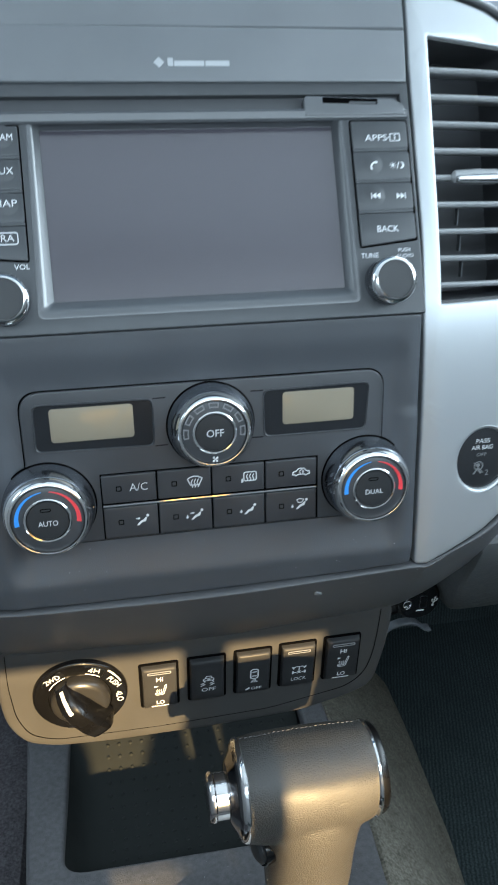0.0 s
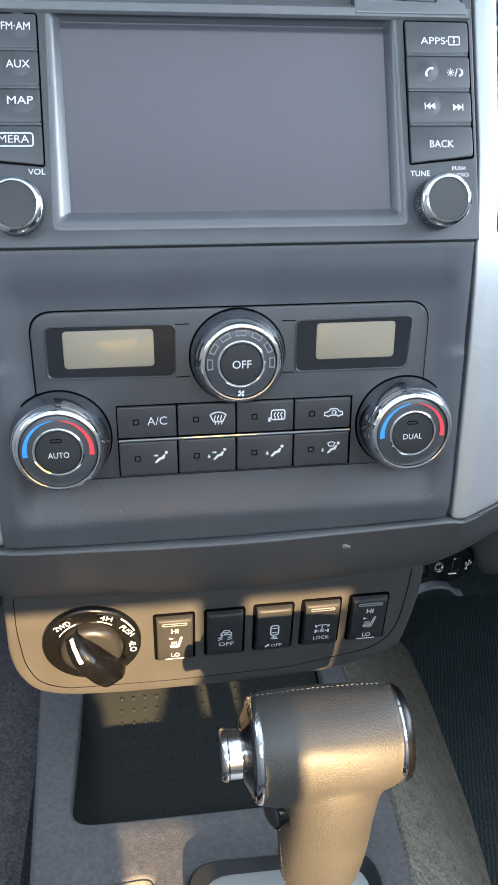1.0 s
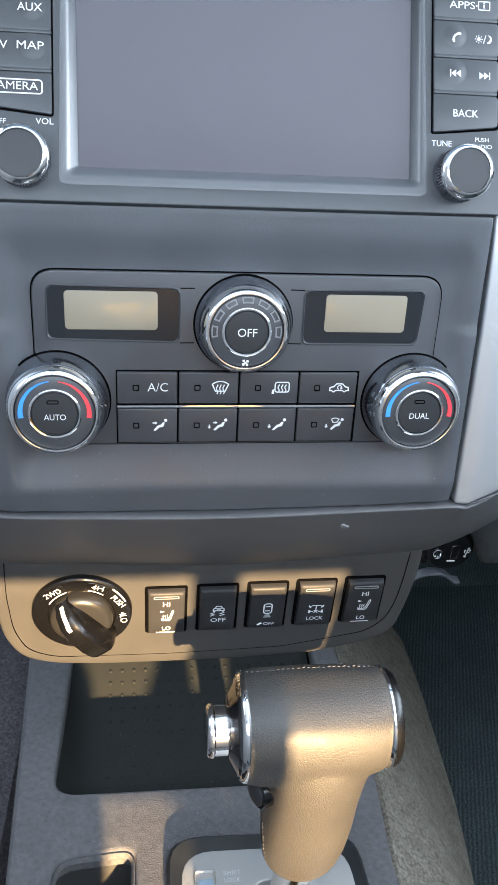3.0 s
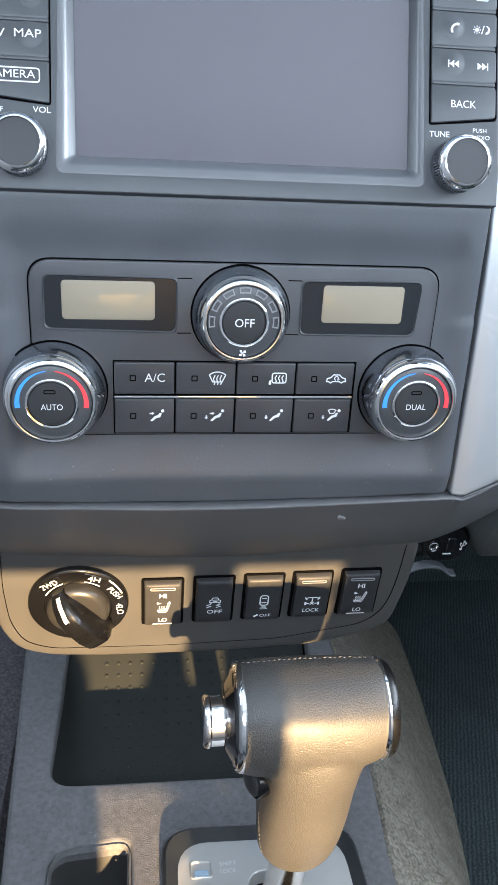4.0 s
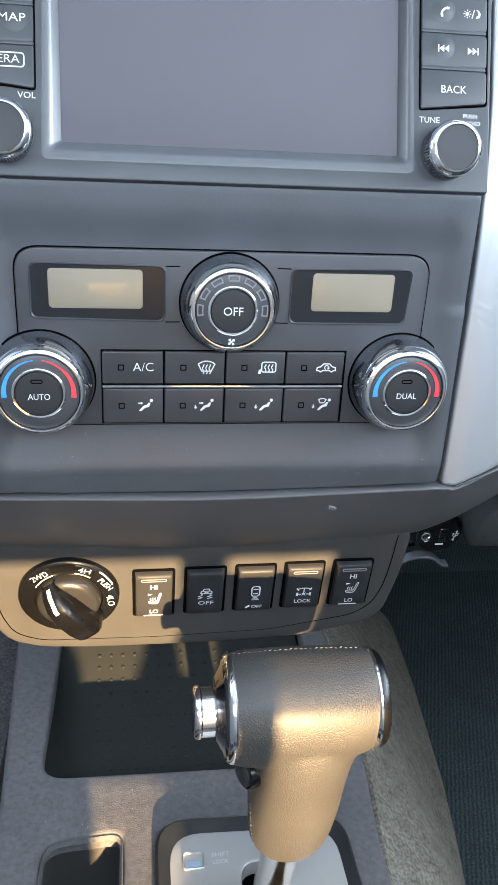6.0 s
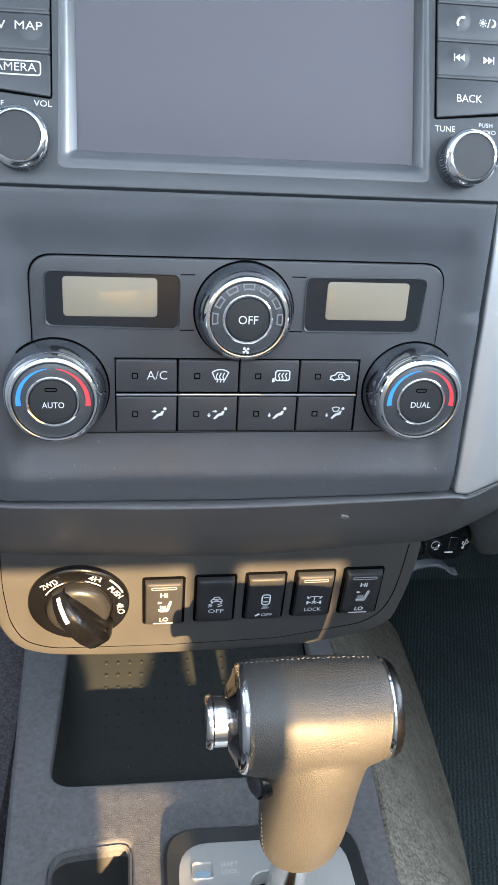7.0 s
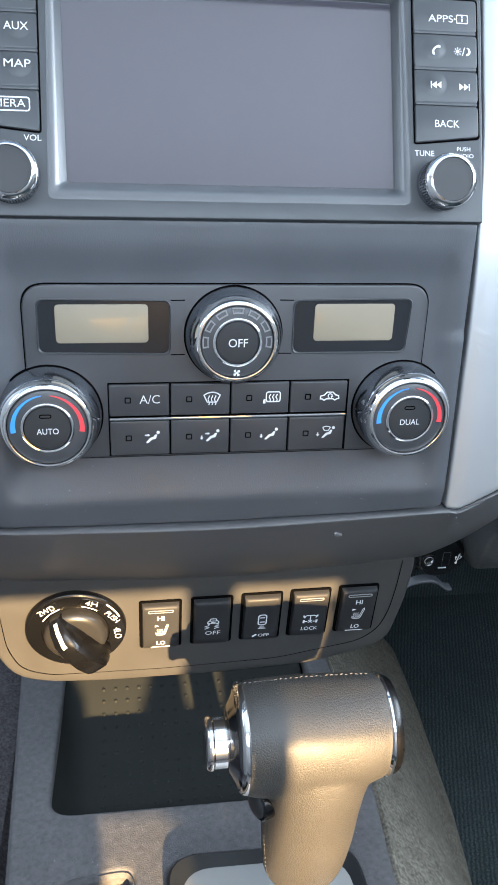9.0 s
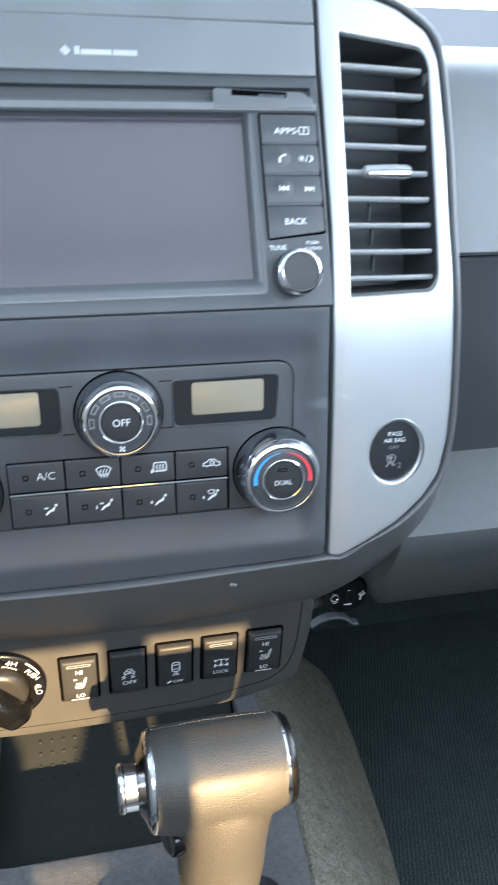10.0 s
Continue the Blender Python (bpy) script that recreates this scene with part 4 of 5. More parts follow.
lip = []
for x, z, ox, oz, reach, deep, y0 in spline(LIP, 5):
    n = math.hypot(ox, oz)
    lip.append([Vector((x + ox / n * (reach * a + 0.9), y0 + deep * b, z + oz / n * (reach * a + 0.9))) for a, b in PRO])
part("lip", loft(lip), M_LIP, surround)
rim_rows = []
for k, (x, z, ox, oz, reach, deep, y0) in enumerate(spline(LIP[8:], 6)):
    fat = 0.15 + 0.85 * step01(0, 16, k)
    n = math.hypot(ox, oz)
    ys = -silver_y(min(x, 170), min(z, 186)) + 1.2
    row = [Vector((x + ox / n * (0.5 + 1.7 * fat * (1 - math.cos(radians(a)))), ys - 2.4 * fat * math.sin(radians(a)), z + oz / n * (0.5 + 1.7 * fat * (1 - math.cos(radians(a)))))) for a in range(0, 181, 20)]
    row.insert(0, row[0] + Vector((0, 4, 0)))
    row.append(row[-1] + Vector((ox / n * 0.6, 14, oz / n * 0.6)))
    rim_rows.append(row)
part("edge_rim", loft(rim_rows), M_LIP, surround, "rounded grey rim beside the silver trim")
chip = prism(B(), axes((55.4, 7.3, -101.6), (0, -0.58, 0.81), (0, -0.81, -0.58)), [(-2.0, -0.4), (-0.6, -1.5), (1.4, -1.6), (2.2, -0.6), (0.6, 0.7), (-0.9, 1.7), (-1.9, 1.4)], -1.5, 0.5)
part("scuff", chip, M_MARK, surround, "pale scuff")

specks = B()
for k in range(46):
    row = lip[30 + k % 42]
    a = random.random()
    i = random.choice((6, 7, 8, 9))
    c = Vector(row[i]).lerp(Vector(row[i + 1]), a)
    n = Vector((0, -0.79, -0.61))
    c += Vector((random.uniform(-4, 4), 0, 0))
    r = random.choice((0.12, 0.15, 0.2, 0.28))
    lathe(specks, axes(c, (0, n.z, -n.y), n), 0, 0, [(r, -0.1), (r * 0.8, 0.1)], 6)
for k in range(26):
    u, v = random.uniform(-95, 95), random.uniform(-80, -58)
    r = random.choice((0.1, 0.14, 0.18))
    lathe(specks, axes((u, -tub(u, v), v), (0, 0, 1), (0, -1, 0)), 0, 0, [(r, -0.1), (r * 0.8, 0.1)], 6)
tagged(part("dust", specks, M_DIM, surround, "scattered pale dust specks"), kind="stuff")

# ---------------------------------------------------------------- switch panel
switches = thing("switch_panel", (0, 58, -218), "dark grey switch panel with drive mode dial and five rockers", "switch panel")
Vs = lambda z: (z + 165) / 0.982
SW_OUT = [(-117.0, 26), (-117.8, 2), (-118.9, Vs(-184)), (-116.8, Vs(-200)), (-109, Vs(-215)), (-92, Vs(-220.6)), (-60, Vs(-222.6)), (6, Vs(-222.8)), (61, Vs(-220)), (91, Vs(-212.5)), (106, Vs(-205.5)), (110.8, Vs(-178)), (112.4, Vs(-160)), (112.6, 26)]
GROOVE = [(-113.4, 22), (-114.6, -2), (-113.2, Vs(-193)), (-107, Vs(-209.3)), (-92, Vs(-216)), (-27, Vs(-217)), (40, Vs(-215)), (90, Vs(-205)), (100.5, Vs(-196)), (104.8, Vs(-182)), (106.4, Vs(-164)), (106.9, 22)]
part("plate", sheet(ccw(soften(SW_OUT, 7, 3)), [], lambda u, v: -0.6 - 0.5 * (u / 115) ** 4, 6, edge=2.4, back=22, F=SWI), M_PLATE, switches)
part("edge_line", stroke(B(), SWI, [GROOVE[0]] + soften(GROOVE, 7, 4)[5:-5] + [GROOVE[-1]], 0.32, -4, -0.5), M_GAP, switches, "narrow dark joint line")

LABELS = ("seat", "skid", "sonar", "axle", "seat")
for k, (kind, uc, vt) in enumerate(zip(LABELS, (-28.6, 0.0, 28.2, 56.0, 84.0), (1.2, 1.9, 2.6, 3.4, 4.2))):
    w, hgt = 20.6, 33.6
    well = prism(B(), SWI, rounded(uc, vt - hgt / 2, w + 3.0, hgt + 2.6, 1.6, 3), -1, 0.2)
    part("switch_well", well, M_GAP, switches)
    # rocker: the top part stands out furthest, the rest slopes back in a shallow hollow
    rows = []
    prof = ((0.0, 0.2), (0.25, 2.2), (1.0, 3.4), (2.0, 3.8), (4.8, 4.0), (6.0, 3.98), (8.0, 3.9), (16, 3.6), (24, 3.4), (31.4, 3.5), (32.8, 2.6), (33.6, 0.2))
    sect = (-1.0, -0.985, -0.94, -0.8, 0, 0.8, 0.94, 0.985, 1.0)
    drop = (1.0, 0.35, 0.1, 0.0, 0.0, 0.0, 0.1, 0.35, 1.0)
    for dv, h in prof:
        rows.append([at(SWI, uc + w / 2 * s, vt - dv, 0.2 + (h - 0.2) * (1 - dr)) for s, dr in zip(sect, drop)])
    sw = part("rocker_switch", loft(rows), M_ROCKER, switches, "black rocker switch with white symbols")
    bar = stroke(B(), SWI, rounded(uc, vt - 3.4, 13.6, 1.5, 0.7, 3), 0.5, 3.4, 4.15, True)

    def printed(name, bm, lab="white printed letters"):
        """Print that lies on the rocker's face."""
        inv = SWI.inverted()
        for v in bm.verts:
            q = inv @ v.co
            q.z = float(np.interp(vt - q.y, [a for a, _ in prof], [b for _, b in prof])) + 0.22
            v.co = SWI @ q
        part(name, bm, M_PRINT, sw, lab)

    mark = "white printed symbol"
    if kind == "seat":
        printed("letters", text(B(), SWI, "HI", uc, vt - 8.4, 3.4, 3.9, bold=0.01))
        printed("symbol", icon(B(), SWI, "seat", uc + 0.4, vt - 17.8, 0, 1.22), mark)
        printed("letters", text(B(), SWI, "LO", uc, vt - 28.0, 2.9, 4.8, bold=0.01))
        printed("underline", stroke(B(), SWI, [(uc - 5.6, vt - 31.0), (uc + 5.0, vt - 31.0)], 0.6, 0, 0.1), "white printed line")
    elif kind == "skid":
        printed("symbol", icon(B(), SWI, "skid", uc + 0.6, vt - 16.8, 0, 1.35), mark)
        printed("letters", text(B(), SWI, "OFF", uc + 0.6, vt - 23.4, 2.9, 8.6))
    elif kind == "sonar":
        printed("symbol", icon(B(), SWI, "sonar", uc + 0.4, vt - 17.8, 0, 1.2), mark)
        printed("letters", text(B(), SWI, "OFF", uc + 1.8, vt - 28.6, 2.2, 6.4))
        printed("dash_mark", stroke(B(), SWI, [(uc - 4.8, vt - 29.4), (uc - 2.4, vt - 27.8)], 1.2, 0, 0.1), mark)
    else:
        printed("symbol", icon(B(), SWI, "axle", uc + 0.6, vt - 20.2, 0, 1.25), mark)
        printed("letters", text(B(), SWI, "LOCK", uc + 0.6, vt - 26.4, 2.6, 9.6))
    if kind in ("skid", "sonar"):
        bar.free()
    else:
        part("light_bar", bar, M_MARK, sw, "slim light bar")

DU, DV = -74.8, Vs(-179.0)
dialp = part("drive_mode_dial", lathe(B(), SWI, DU, DV, [(27.4, -1), (27.2, 1.6), (26.4, 2.6), (25.2, 2.9), (18.4, 3.4), (18.0, 2.4), (17.6, 2.4)], 72), M_RING, switches, "round black drive mode dial with a grip knob")
part("knob_base", lathe(B(), SWI, DU, DV, [(17.2, 1.6), (17.1, 5.6), (16.4, 7.4), (15.0, 8.6), (13.0, 9.2)], 56), M_KNOB, dialp)
ga = radians(128)
rows = []
for s, hw, ht in ((-22.6, 2.0, 7.0), (-22.4, 3.6, 10.0), (-21.6, 5.2, 14.0), (-19.6, 6.2, 17.4), (-16, 6.6, 20.0), (-8, 6.6, 22.0), (3, 6.2, 22.0), (9, 5.8, 19.5), (14, 5.0, 13.5), (17.2, 3.6, 7.0)):
    row = []
    for q, hh in ((-1.25, 0.0), (-1.1, 0.45), (-1.0, 0.85), (-0.75, 0.98), (0, 1.0), (0.75, 0.98), (1.0, 0.85), (1.1, 0.45), (1.25, 0.0)):
        row.append(at(SWI, DU + s * math.cos(ga) - q * hw * math.sin(ga), DV + s * math.sin(ga) + q * hw * math.cos(ga), 5 + (ht - 5) * hh))
    rows.append(row)
part("grip", loft(rows), M_GRIP, dialp, "raised grip bar")
rows = []
for s_, ht in ((16.4, 8.8), (14, 13.8), (11.5, 16.9), (9, 19.8), (7.4, 20.5)):
    rows.append([at(SWI, DU + s_ * math.cos(ga) - q * math.sin(ga), DV + s_ * math.sin(ga) + q * math.cos(ga), ht + h) for q, h in ((-1.3, -0.3), (-1.3, 0.15), (1.1, 0.15), (1.1, -0.3))])
for a0, a1 in ((153, 109), (84, 48)):
    plate = arc(DU, DV, 25.2, a0 - 4, a1 + 4, 10) + arc(DU, DV, 19.8, a1, a0, 10)
    part("label_plate", prism(B(), SWI, soften(plate, 1.2, 2), 2.0, 3.46, 0.2, 1), M_GRIP, dialp, "gloss black label plate")
part("pointer", loft(rows), M_PRINT, dialp, "white pointer stripe")
bm = B()
for words, a, r, hh, ww, tn in (("2WD", 130, 22.8, 3.5, 9.8, 30), ("4H", 66, 22.8, 3.5, 6.6, -16), ("PUSH", 27, 22.4, 3.5, 9.4, -52), ("4LO", -6, 22.6, 3.8, 8.4, -84)):
    text(bm, SWI, words, DU + r * math.cos(radians(a)), DV + r * math.sin(radians(a)), hh, ww, tn, h=3.6)
stroke(bm, SWI, arc(DU, DV, 19.5, 150, 112, 8), 0.5, 3.0, 3.6)
stroke(bm, SWI, arc(DU, DV, 25.6, 48, 22, 8), 0.7, 2.6, 3.3)
stroke(bm, SWI, arc(DU, DV, 19.5, 78, 52, 8), 0.4, 3.0, 3.6)
part("letters", bm, M_PRINT, dialp, "white printed letters")

# ---------------------------------------------------------------- outlet block beside the stack
outlet = thing("usb_outlet", (156, 110, -200), "round black socket block with its rubber lid hanging open", "socket")
OUT = axes((156.5, 104, -180), (0, -0.1, 0.995), (0, -0.995, -0.1))
cap = soften([(-16, 6), (-15.5, -6), (-9, -12.6), (0, -14.4), (9, -12.6), (15.5, -5.5), (16.4, 6), (11, 15), (0, 17), (-11, 14)], 6, 4)
part("housing", prism(B(), OUT, cap, -30, 0, 2.4, 4), M_GLOSS, outlet)
part("plug_rim", lathe(B(), OUT, -8.6, 0.2, [(5.2, -0.6), (5.0, 0.5), (4.2, 0.7), (3.6, 0.2)], 28), M_GLOSS, outlet)
part("plug_socket", lathe(B(), OUT, -8.6, 0.2, [(3.3, -0.4), (3.2, 0.9), (2.6, 1.1), (2.2, 0.2)], 24), M_CHROME, outlet, "small round metal plug socket")
bm = frame_ring(B(), OUT, rounded(3.4, 0.6, 5.4, 10.4, 0.6, 2), rounded(3.4, 0.6, 4.4, 9.4, 0.4, 2), -0.5, 0.5, -0.6, 0.2)
part("plug_slot", bm, M_SATIN, outlet, "narrow plug slot")
part("slot_mark", prism(B(), OUT, rounded(1.6, -6.4, 5.6, 0.9, 0.3, 2), -0.2, 0.3), M_PRINT, outlet, "white printed line")
OUT2 = OUT @ Matrix.Translation((11.4, 0.4, 0)) @ Matrix.Rotation(radians(-14), 4, "Z")
part("icon", icon(B(), OUT2, "usb", 0, 0, 0.25, 0.95), M_PRINT, outlet, "white printed symbol")
part("bracket", prism(B(), OUT, soften([(6, 14), (12, 22), (22, 27), (22, 16), (19.5, 6), (16, 4)], 3), -16, -4, 3.5), M_BEZEL, outlet, "grey moulded bracket")
rows = []
for u, v, w in ((-24, -22.5, 1.0), (-18, -18.6, 1.2), (-11, -16.6, 1.4), (-4, -16.8, 1.4), (1, -18.6, 1.3), (4.6, -22.0, 1.1), (7, -24.0, 1.0), (9.6, -24.6, 1.4), (11, -24.4, 0.9)):
    rows.append([at(OUT, u, v + dv * w, h) for dv, h in ((-0.9, -5), (-0.9, 1.0), (-0.4, 1.8), (0.4, 1.8), (0.9, 1.0), (0.9, -5))])
part("lid_edge", loft(rows), M_DASH, outlet, "open lid's shiny edge")
part("lid", prism(B(), OUT, soften([(-24, -21.5), (-11, -15.8), (0, -17.2), (2, -13), (-14, -11), (-24, -16)], 2), -26, -12, 2.0), M_RUBBER, outlet, "dark rubber lid")

# ---------------------------------------------------------------- console
console = thing("center_console", (0, 60, -420), "dark grey plastic centre console with storage bin and cup holder", "console")
BIN = soften([(-104, 69), (96, 66), (100, 240), (-100, 240)], [20, 12, 16, 16], 6)
CUP = soften([(-99.5, -150), (-44.5, -150), (-44.5, 30), (-98.5, 26.5)], [16, 16, 13, 17], 6)
GATE = soften([(-31, -160), (89, -160), (88, 27), (-29, 30)], [16, 16, 22, 22], 6)
deck = [(-112, -230), (100, -230), (105, 5), (113.8, 88), (114.5, 200), (114.5, 262), (-132, 262), (-119.2, 30)]
part("deck", sheet(deck, [ccw(BIN), ccw(CUP), ccw(GATE)], lambda u, v: 0.0, 16, edge=3.0, back=9, F=TOP), M_CONSOLE, console)


def tray(poly, depth, draft, r=6):
    poly = ccw(poly)
    rings = [(2.8, -2.8), (2.8, -9), (2.8 - draft, -depth + r), (2.8 - draft - r * 0.4, -depth + r * 0.25), (2.8 - draft - r, -depth)]
    bm = B()
    ls = [loop(bm, TOP, grow(poly, g), h) for g, h in rings]
    for a, b in zip(ls, ls[1:]):
        bridge(bm, a, b)
    bm.faces.new(ls[-1])
    return bm


part("bin", tray(BIN, 42, 20, 6), M_RUBBER, console, "sunken storage bin with a dotted mat")
bm = B()
MAT = ((78, -371), (128, -371), (142, -370), (156, -366.5), (172, -359.5), (190, -350.5), (212, -341), (242, -330))
skin = []
for x, up in ((-102.5, 1.0), (-100, 0.86), (-97, 0.62), (-93, 0.36), (-88, 0.15), (-82, 0.04), (-76, 0.0), (10, 0.0), (94, 0.0)):
    skin.append([Vector((x, y, z + up * max(0.0, -338.5 - z))) for y, z in MAT])
part("bin_mat", loft(skin), M_BIN, console, "black rubber mat rising towards the dash")
for i in range(17):
    for j in range(14):
        y = 98 + 9.4 * j
        z, k = (float(np.interp(y + d, [p[0] for p in MAT], [p[1] for p in MAT])) for d in (0, 1))
        n = Vector((0, z - k, 1)).normalized()
        lathe(bm, axes((-68 + 9.3 * i, y, z), (0, n.z, -n.y), n), 0, 0, [(1.9, -0.3), (1.4, 0.4), (0.5, 0.7)], 8)
tagged(part("mat_dots", bm, M_BIN, console, "raised rubber dots"), kind="stuff")
part("cup_holder", tray(CUP, 60, 5, 8), M_PLATE, console, "deep cup holder")
part("cup_rim", frame_ring(B(), TOP, grow(ccw(CUP), -3.1), grow(ccw(CUP), -5.2), -8, -1.0, -4, 0.7), M_CONSOLE, console)
part("side_left", sheet([(-230, -90), (262, -90), (262, -3.4), (-230, -3.4)], [], lambda u, v: (v + 3.4) * -0.12, 60, edge=0.5, back=3, F=Matrix(((-0.055, 0, -1, -121.2), (1, 0, 0, 0), (0, 1, 0, -335), (0, 0, 0, 1)))), M_CONSOLE, console)
motes = B()
for k in range(36):
    u, v = random.uniform(-112, 95), random.choice((random.uniform(30, 64), random.uniform(-60, 66)))
    r = random.choice((0.14, 0.18, 0.25))
    lathe(motes, axes((u, v, -335), (0, 1, 0), (0, 0, 1)), 0, 0, [(r, -0.1), (r * 0.7, 0.15)], 6)
tagged(part("dust", motes, M_DIM, console, "scattered pale dust specks"), kind="stuff")
gate = thing("shift_gate", (32, -60, -345), "silver shift gate plate in a dark grey bezel", "shift gate")
part("bezel", frame_ring(B(), TOP, ccw(GATE), ccw([(32 + (u - 32) * 0.845, -70 + (v + 70) * 0.885) for u, v in GATE]), -9, 4.5, 2.0, 2.0), M_DARK, gate, "dark grey sloping bezel")
plate_out = ccw([(32 + (u - 32) * 0.85, -70 + (v + 70) * 0.89) for u, v in GATE])
slotp = soften([(19, -150), (47, -150), (47, -2), (19, -2)], 12, 5)
part("plate", sheet(plate_out, [ccw(slotp)], lambda u, v: 2.4, 20, edge=0.8, back=10, F=TOP), M_GATE, gate)
part("slot_shade", prism(B(), TOP, grow(ccw(slotp), 2), -20, -12), M_GAP, gate, "dark lever slot")
part("shift_lock_frame", frame_ring(B(), TOP, rounded(-6.8, 0.2, 12.8, 11.2, 2, 3), rounded(-6.8, 0.2, 9.8, 8.2, 1.5, 3), 2, 3.7, 1.2, 0.4), M_GATE, gate)
part("shift_lock_cover", prism(B(), TOP, rounded(-6.6, -1.6, 8.2, 4.0, 1, 3), 1.5, 2.75, 0.2), M_ICE, gate, "pale blue shift lock cover")
bm = B()
text(bm, TOP, "SHIFT", 9.2, 3.4, 2.7, 10.4, h=2.75)
text(bm, TOP, "LOCK", 9.0, -1.4, 2.7, 9.4, h=2.75)
part("letters", bm, M_PRINT, gate, "raised pale letters")

# ---------------------------------------------------------------- shift lever
lever = thing("shift_lever", (34, -20, -335), "black leather shift lever with a chrome release button", "shift lever")
HY, HZ = -38.0, -180.5


def ring_x(x, ry, rz, cy, cz, n=40):
    return [Vector((x, cy + ry * math.cos(2 * math.pi * k / n), cz + rz * math.sin(2 * math.pi * k / n))) for k in range(n)]


def ring_z(z, rx, ry, cx, cy, n=40):
    return [Vector((cx + rx * math.cos(2 * math.pi * k / n), cy + ry * math.sin(2 * math.pi * k / n), z)) for k in range(n)]


def closed_skin(bm, rows):
    vs = [[bm.verts.new(p) for p in row] for row in rows]
    for a, b in zip(vs, vs[1:]):
        bridge(bm, a, b)
    bm.faces.new(vs[0][::-1])
    bm.faces.new(vs[-1])
    return bm


grip = B()
closed_skin(grip, [ring_x(x, ry, rz, HY, cz) for x, ry, rz, cz in ((1.5, 22.5, 23.5, -180.5), (3, 24, 25.2, -180.5), (12, 25.5, 27, -181), (38, 26, 27.4, -181), (56, 25, 26.4, -180.5), (65, 23.5, 24.8, -179.5), (69.5, 22, 23.4, -179), (70.5, 21, 22.4, -179))])
closed_skin(grip, [ring_z(z, rx, ry, cx, cy) for z, rx, ry, cx, cy in ((-175, 30, 22, 38.5, -38), (-192, 29.5, 25.4, 38.8, -38.4), (-201, 28, 25.2, 38.8, -38.8), (-209, 26, 24.4, 38.7, -39), (-222, 24.2, 22.8, 38.5, -39.2), (-240, 23.2, 20.6, 38.3, -39), (-256, 21.8, 18.4, 37.8, -38.3), (-265, 20.2, 17.0, 37.4, -37.5), (-270.5, 17.8, 15.4, 37.2, -37), (-273.5, 14.5, 13.2, 37.0, -36.5), (-274.6, 10, 10, 36.8, -36))])
g = part("grip", grip, M_LEATHER, lever, "grained black leather grip")
md = g.modifiers.new("skin", "REMESH")
md.mode, md.voxel_size, md.use_smooth_shade = "VOXEL", 0.0011, True
md = g.modifiers.new("even", "SMOOTH")
md.iterations, md.factor = 24, 0.6
collar = lathe(B(), Matrix(((0, 0, -1, 3.0), (1, 0, 0, HY), (0, 1, 0, -180), (0, 0, 0, 1))), 0, 0, [(23.8, -2.4), (25.0, -1.0), (24.8, 0.4), (23.6, 1.6), (22.6, 2.0)], 56, False)
part("collar", collar, M_CHROME, lever, "chrome collar")
cone = lathe(B(), Matrix(((0, 0, -1, 3.0), (1, 0, 0, HY), (0, 1, 0, -180), (0, 0, 0, 1))), 0, 0, [(22.8, 1.2), (21.6, 2.6), (19.5, 3.2), (14.5, 6.0), (13.2, 6.6)], 56)
part("collar_cone", cone, M_SMOKY, lever, "dark polished cone inside the collar")
bt_bm = lathe(B(), Matrix(((0, 0, -1, -3.0), (1, 0, 0, HY), (0, 1, 0, -182), (0, 0, 0, 1))), 0, 0, [(11.3, -1), (11.4, 6.4), (12.1, 7.2), (12.1, 8.6), (11.2, 9.8), (9.0, 10.4)], 48)
part("release_button", bt_bm, M_BRIGHT, lever, "chrome push button")
capm = Matrix(((0, 0, 1, 70), (1, 0, 0, HY), (0, 1, 0, -179), (0, 0, 0, 1)))
part("end_ring", lathe(B(), capm, 0, 0, [(22.0, -2.0), (23.4, -0.8), (23.4, 0.2), (22.6, 0.9)], 56, False), M_CHROME, lever, "chrome end ring")
part("end_cap", lathe(B(), capm, 0, 0, [(22.7, 0.3), (22.5, 2.6), (21.4, 4.4), (16, 5.6), (5, 6.2)], 48), M_GRIP, lever, "black end cap")
trg = Matrix(((-0.38, 0, -0.925, 11.6), (0.925, 0, -0.38, -47), (0, 1, 0, -212), (0, 0, 0, 1)))
part("trigger_ring", lathe(B(), trg, 0, 0, [(8.2, -6), (8.2, 0.8), (7.6, 1.4), (6.8, 0.8)], 32, False), M_GLOSS, lever)
part("trigger", lathe(B(), trg, 0, 0, [(6.6, -3), (6.4, 2.0), (5.4, 2.8), (3.2, 3.1)], 32), M_BUTTON, lever, "small dark side button")
shaft_rows = [ring_z(z, r, r, cx, cy, 28) for z, r, cx, cy in ((-272, 10.2, 36.6, -35), (-300, 10.2, 35.8, -30), (-322, 10.2, 34.8, -25), (-350, 10.2, 34, -19))]
part("shaft", loft(shaft_rows, True), M_SHAFT, lever, "satin metal shaft")


def stitches(path, r=0.28):
    bm = B()
    for i in range(0, len(path) - 1, 2):
        a, b = Vector(path[i]), Vector(path[i]).lerp(Vector(path[i + 1]), random.uniform(0.9, 1.35))
        b += Vector((0, random.uniform(-0.5, 0.5), random.uniform(-0.5, 0.5)))
        ax = (b - a).normalized()
        side = ax.cross(Vector((0, 0.3, 1))).normalized()
        up = side.cross(ax)
        rows = []
        for t, k in ((0, 0.3), (0.25, 1), (0.75, 1), (1, 0.3)):
            c = a.lerp(b, t)
            rows.append([c + (side * math.cos(q) + up * math.sin(q)) * r * k for q in (0, 1.26, 2.51, 3.77, 5.03)])
        vs = loft(rows, True)
        me = bpy.data.meshes.new("tmp")
        vs.to_mesh(me)
        bm.from_mesh(me)
        vs.free()
        bpy.data.meshes.remove(me)
    return bm


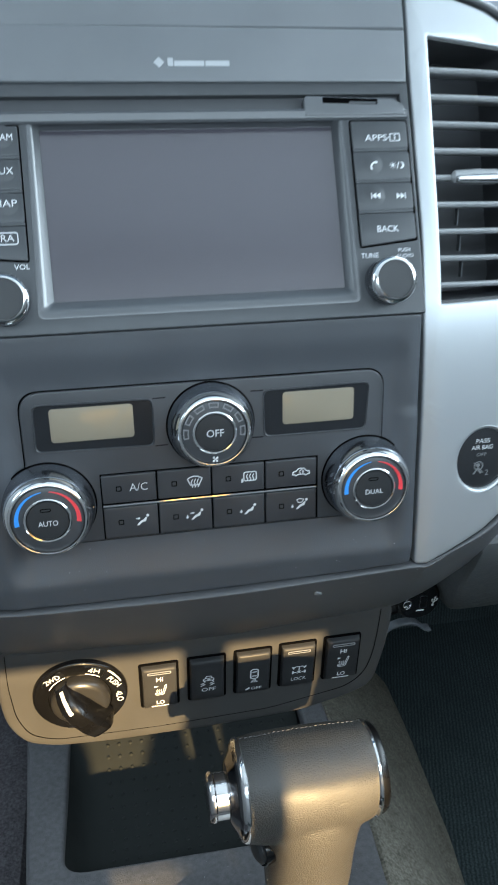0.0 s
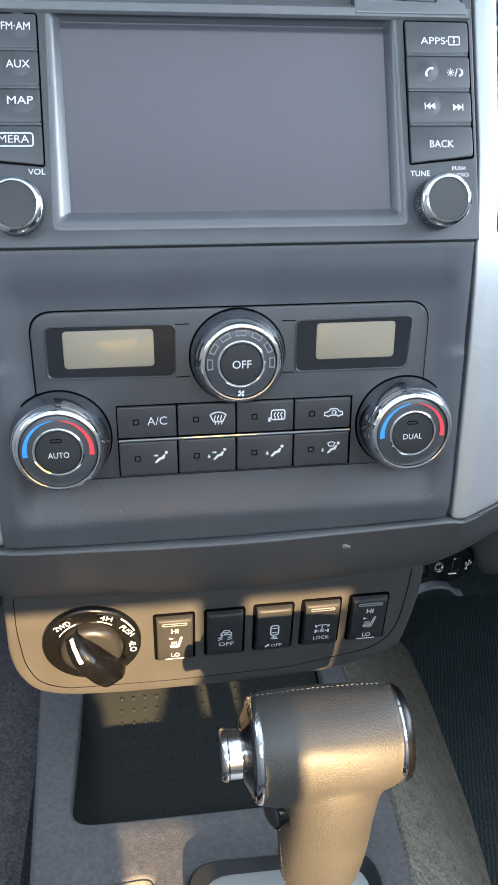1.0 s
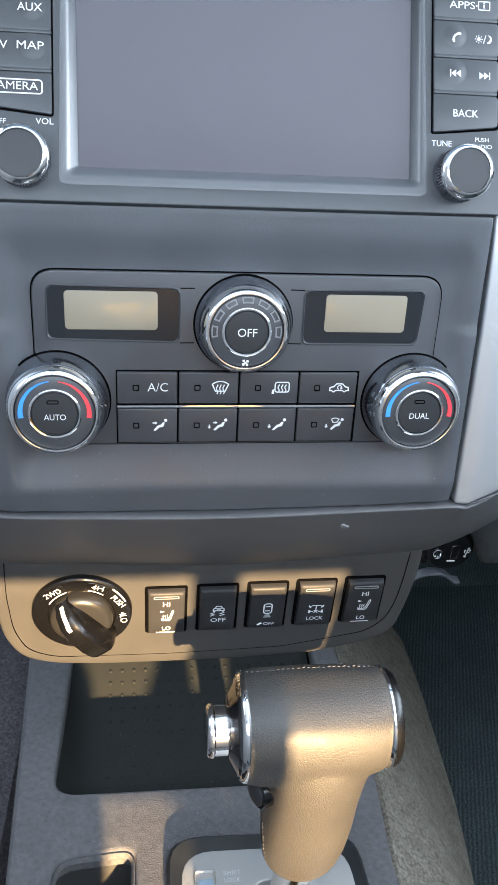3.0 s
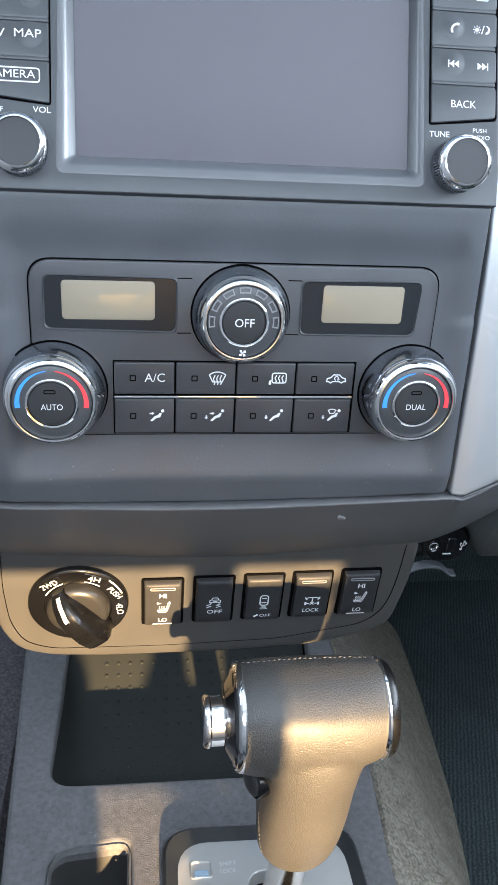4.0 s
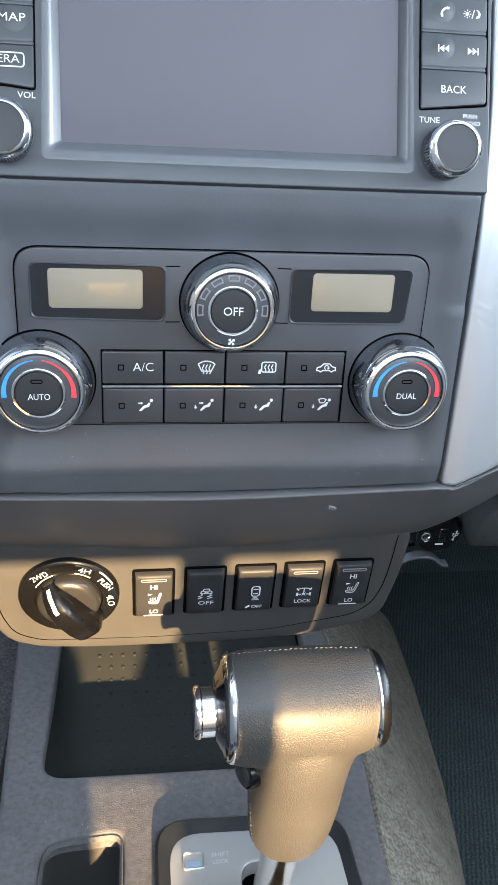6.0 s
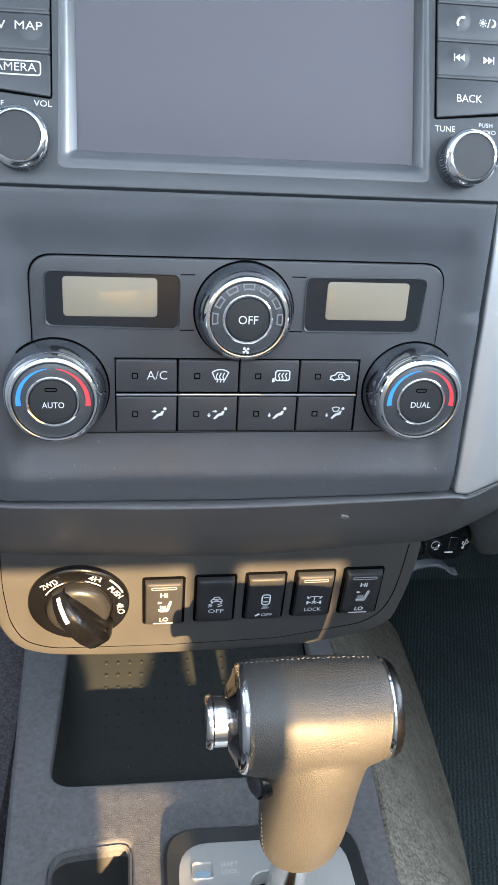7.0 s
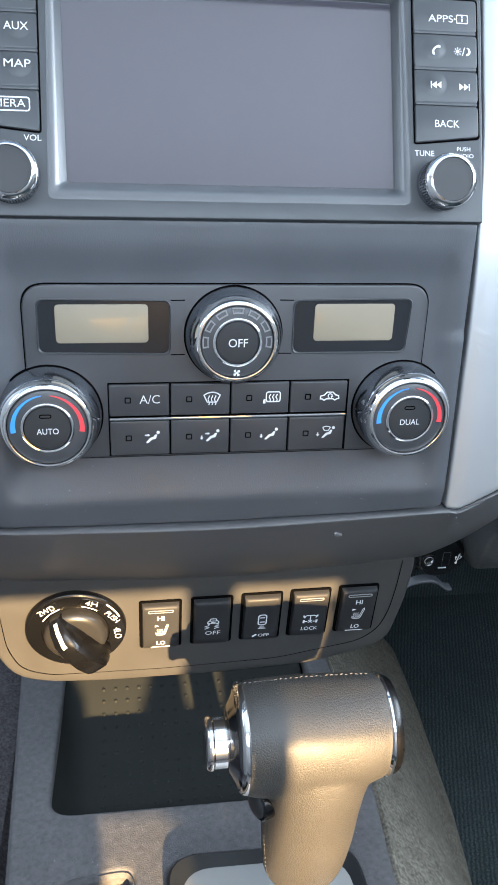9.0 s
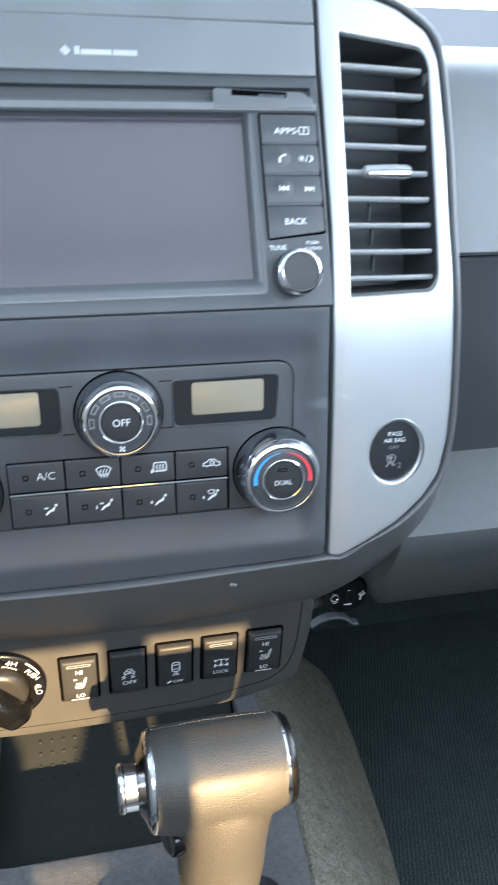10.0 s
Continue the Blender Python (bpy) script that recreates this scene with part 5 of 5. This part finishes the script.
top_line = [(5 + 1.2 * k, HY + 8.0, -180.9 + 26.0 - 0.0009 * (5 + 1.2 * k - 38) ** 2 - (1.6 if k > 49 else 0)) for k in range(53)]
part("stitching", stitches(top_line), M_THREAD, lever, "light grey stitches")
side_line = [(0.1 + float(np.interp(236 + 1.5 * k, (222, 240, 258, 272), (14.5, 15.5, 17.1, 20.3))), -44, -236 - 1.5 * k) for k in range(20)]
part("stitching", stitches(side_line), M_THREAD, lever, "light grey stitches")

# ---------------------------------------------------------------- carpets
def carpet_right():
    rows = []
    for y in np.linspace(-240, 600, 85):
        edge = float(np.interp(y, (-240, 40, 82, 127, 174, 234, 288, 340, 393, 415, 435, 460, 600), (150, 207, 217, 226, 233, 240, 246, 250.5, 254, 247, 233, 205, 190)))
        row = []
        rim = max(99.0, min(114.5, 104.6 + 0.12 * float(y))) + 2.2
        for x, z in ((rim - 1.2, -352), (rim, -340), (rim + 3, -338.5), (rim + 8, -343), (max(150, rim + 16), -366), (max(182, rim + 34), -410), (edge - 20, -458), (edge - 6, -472), (edge, -482), (edge + 3, -496), (edge + 6, -560)):
            row.append(Vector((x, float(y), z + 2.0 * noise.noise(Vector((x * 0.03, float(y) * 0.02, 1.0))))))
        rows.append(row)
    return loft(rows)


def carpet_left():
    rows = []
    for y in np.linspace(-240, 420, 34):
        row = []
        for x, z in ((-112, -430), (-128, -385), (-136, -374), (-145, -372), (-160, -374), (-190, -384), (-260, -420), (-420, -520), (-760, -540)):
            row.append(Vector((x, float(y), z + 1.5 * noise.noise(Vector((x * 0.03, float(y) * 0.02, 4.0))))))
        rows.append(row)
    return loft(rows)


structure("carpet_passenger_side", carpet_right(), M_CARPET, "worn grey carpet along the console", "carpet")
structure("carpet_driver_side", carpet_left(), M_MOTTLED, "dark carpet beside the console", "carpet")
structure("wall_front", block(B(), -800, 800, 610, 640, -580, 120), M_FLOOR, "dark bulkhead behind the console", "wall")

# ---------------------------------------------------------------- passenger side of the dash
dash = thing("passenger_dashboard", (480, 120, -220), "dark grey passenger dashboard with a glove box", "dashboard")


def along(profile, x0, x1, n=10, bow=0.0):
    rows = []
    for x in np.linspace(x0, x1, n):
        rows.append([Vector((float(x), y + bow * ((x - x0) / 300.0) ** 2, z)) for y, z in profile])
    return loft(rows)


part("upper_pad", along(((40, 62), (38, 64), (40, 72), (50, 116), (56, 136), (62, 149), (70, 158), (82, 164.5), (98, 168.5), (120, 171), (200, 174), (420, 178)), 172, 790, 20), M_PAD, dash, "soft upper dash pad")
part("joint", along(((50, 66), (52, 58)), 172, 790, 4), M_GAP, dash)
part("glove_box_lid", along(((44, 61), (42.5, 59), (44, 54), (52, 10), (62, -30), (70, -52), (75, -70)), 172, 790, 20), M_POD, dash, "dark glove box lid")
LEDGE = ((78, -60), (71, -65), (54, -81), (40, -93), (35, -100), (35.5, -107), (42, -119), (58, -143), (74, -163), (86, -177), (100, -186), (200, -192), (600, -206))


def ledge():
    """The ledge under the glove box; its inner end leans outwards past the socket block and turns back into the dash."""
    rows = []
    for x, behind in [(162, 60), (162, 3), (163.5, 0.6), (166, 0)] + [(x, 0) for x in (170, 180, 200, 240, 300, 400, 500, 600, 700, 790)]:
        rows.append([Vector((x + max(0.0, -148 - max(z, -190)) * 0.42 * step01(260, 160, x), y + behind, z)) for y, z in LEDGE])
    return loft(rows)


part("ledge", ledge(), M_LEDGE, dash, "sloping lower ledge")
part("inner_side", along(((60, 170), (60, -90), (330, -90), (330, 170)), 171.5, 172, 2), M_DASH, dash)
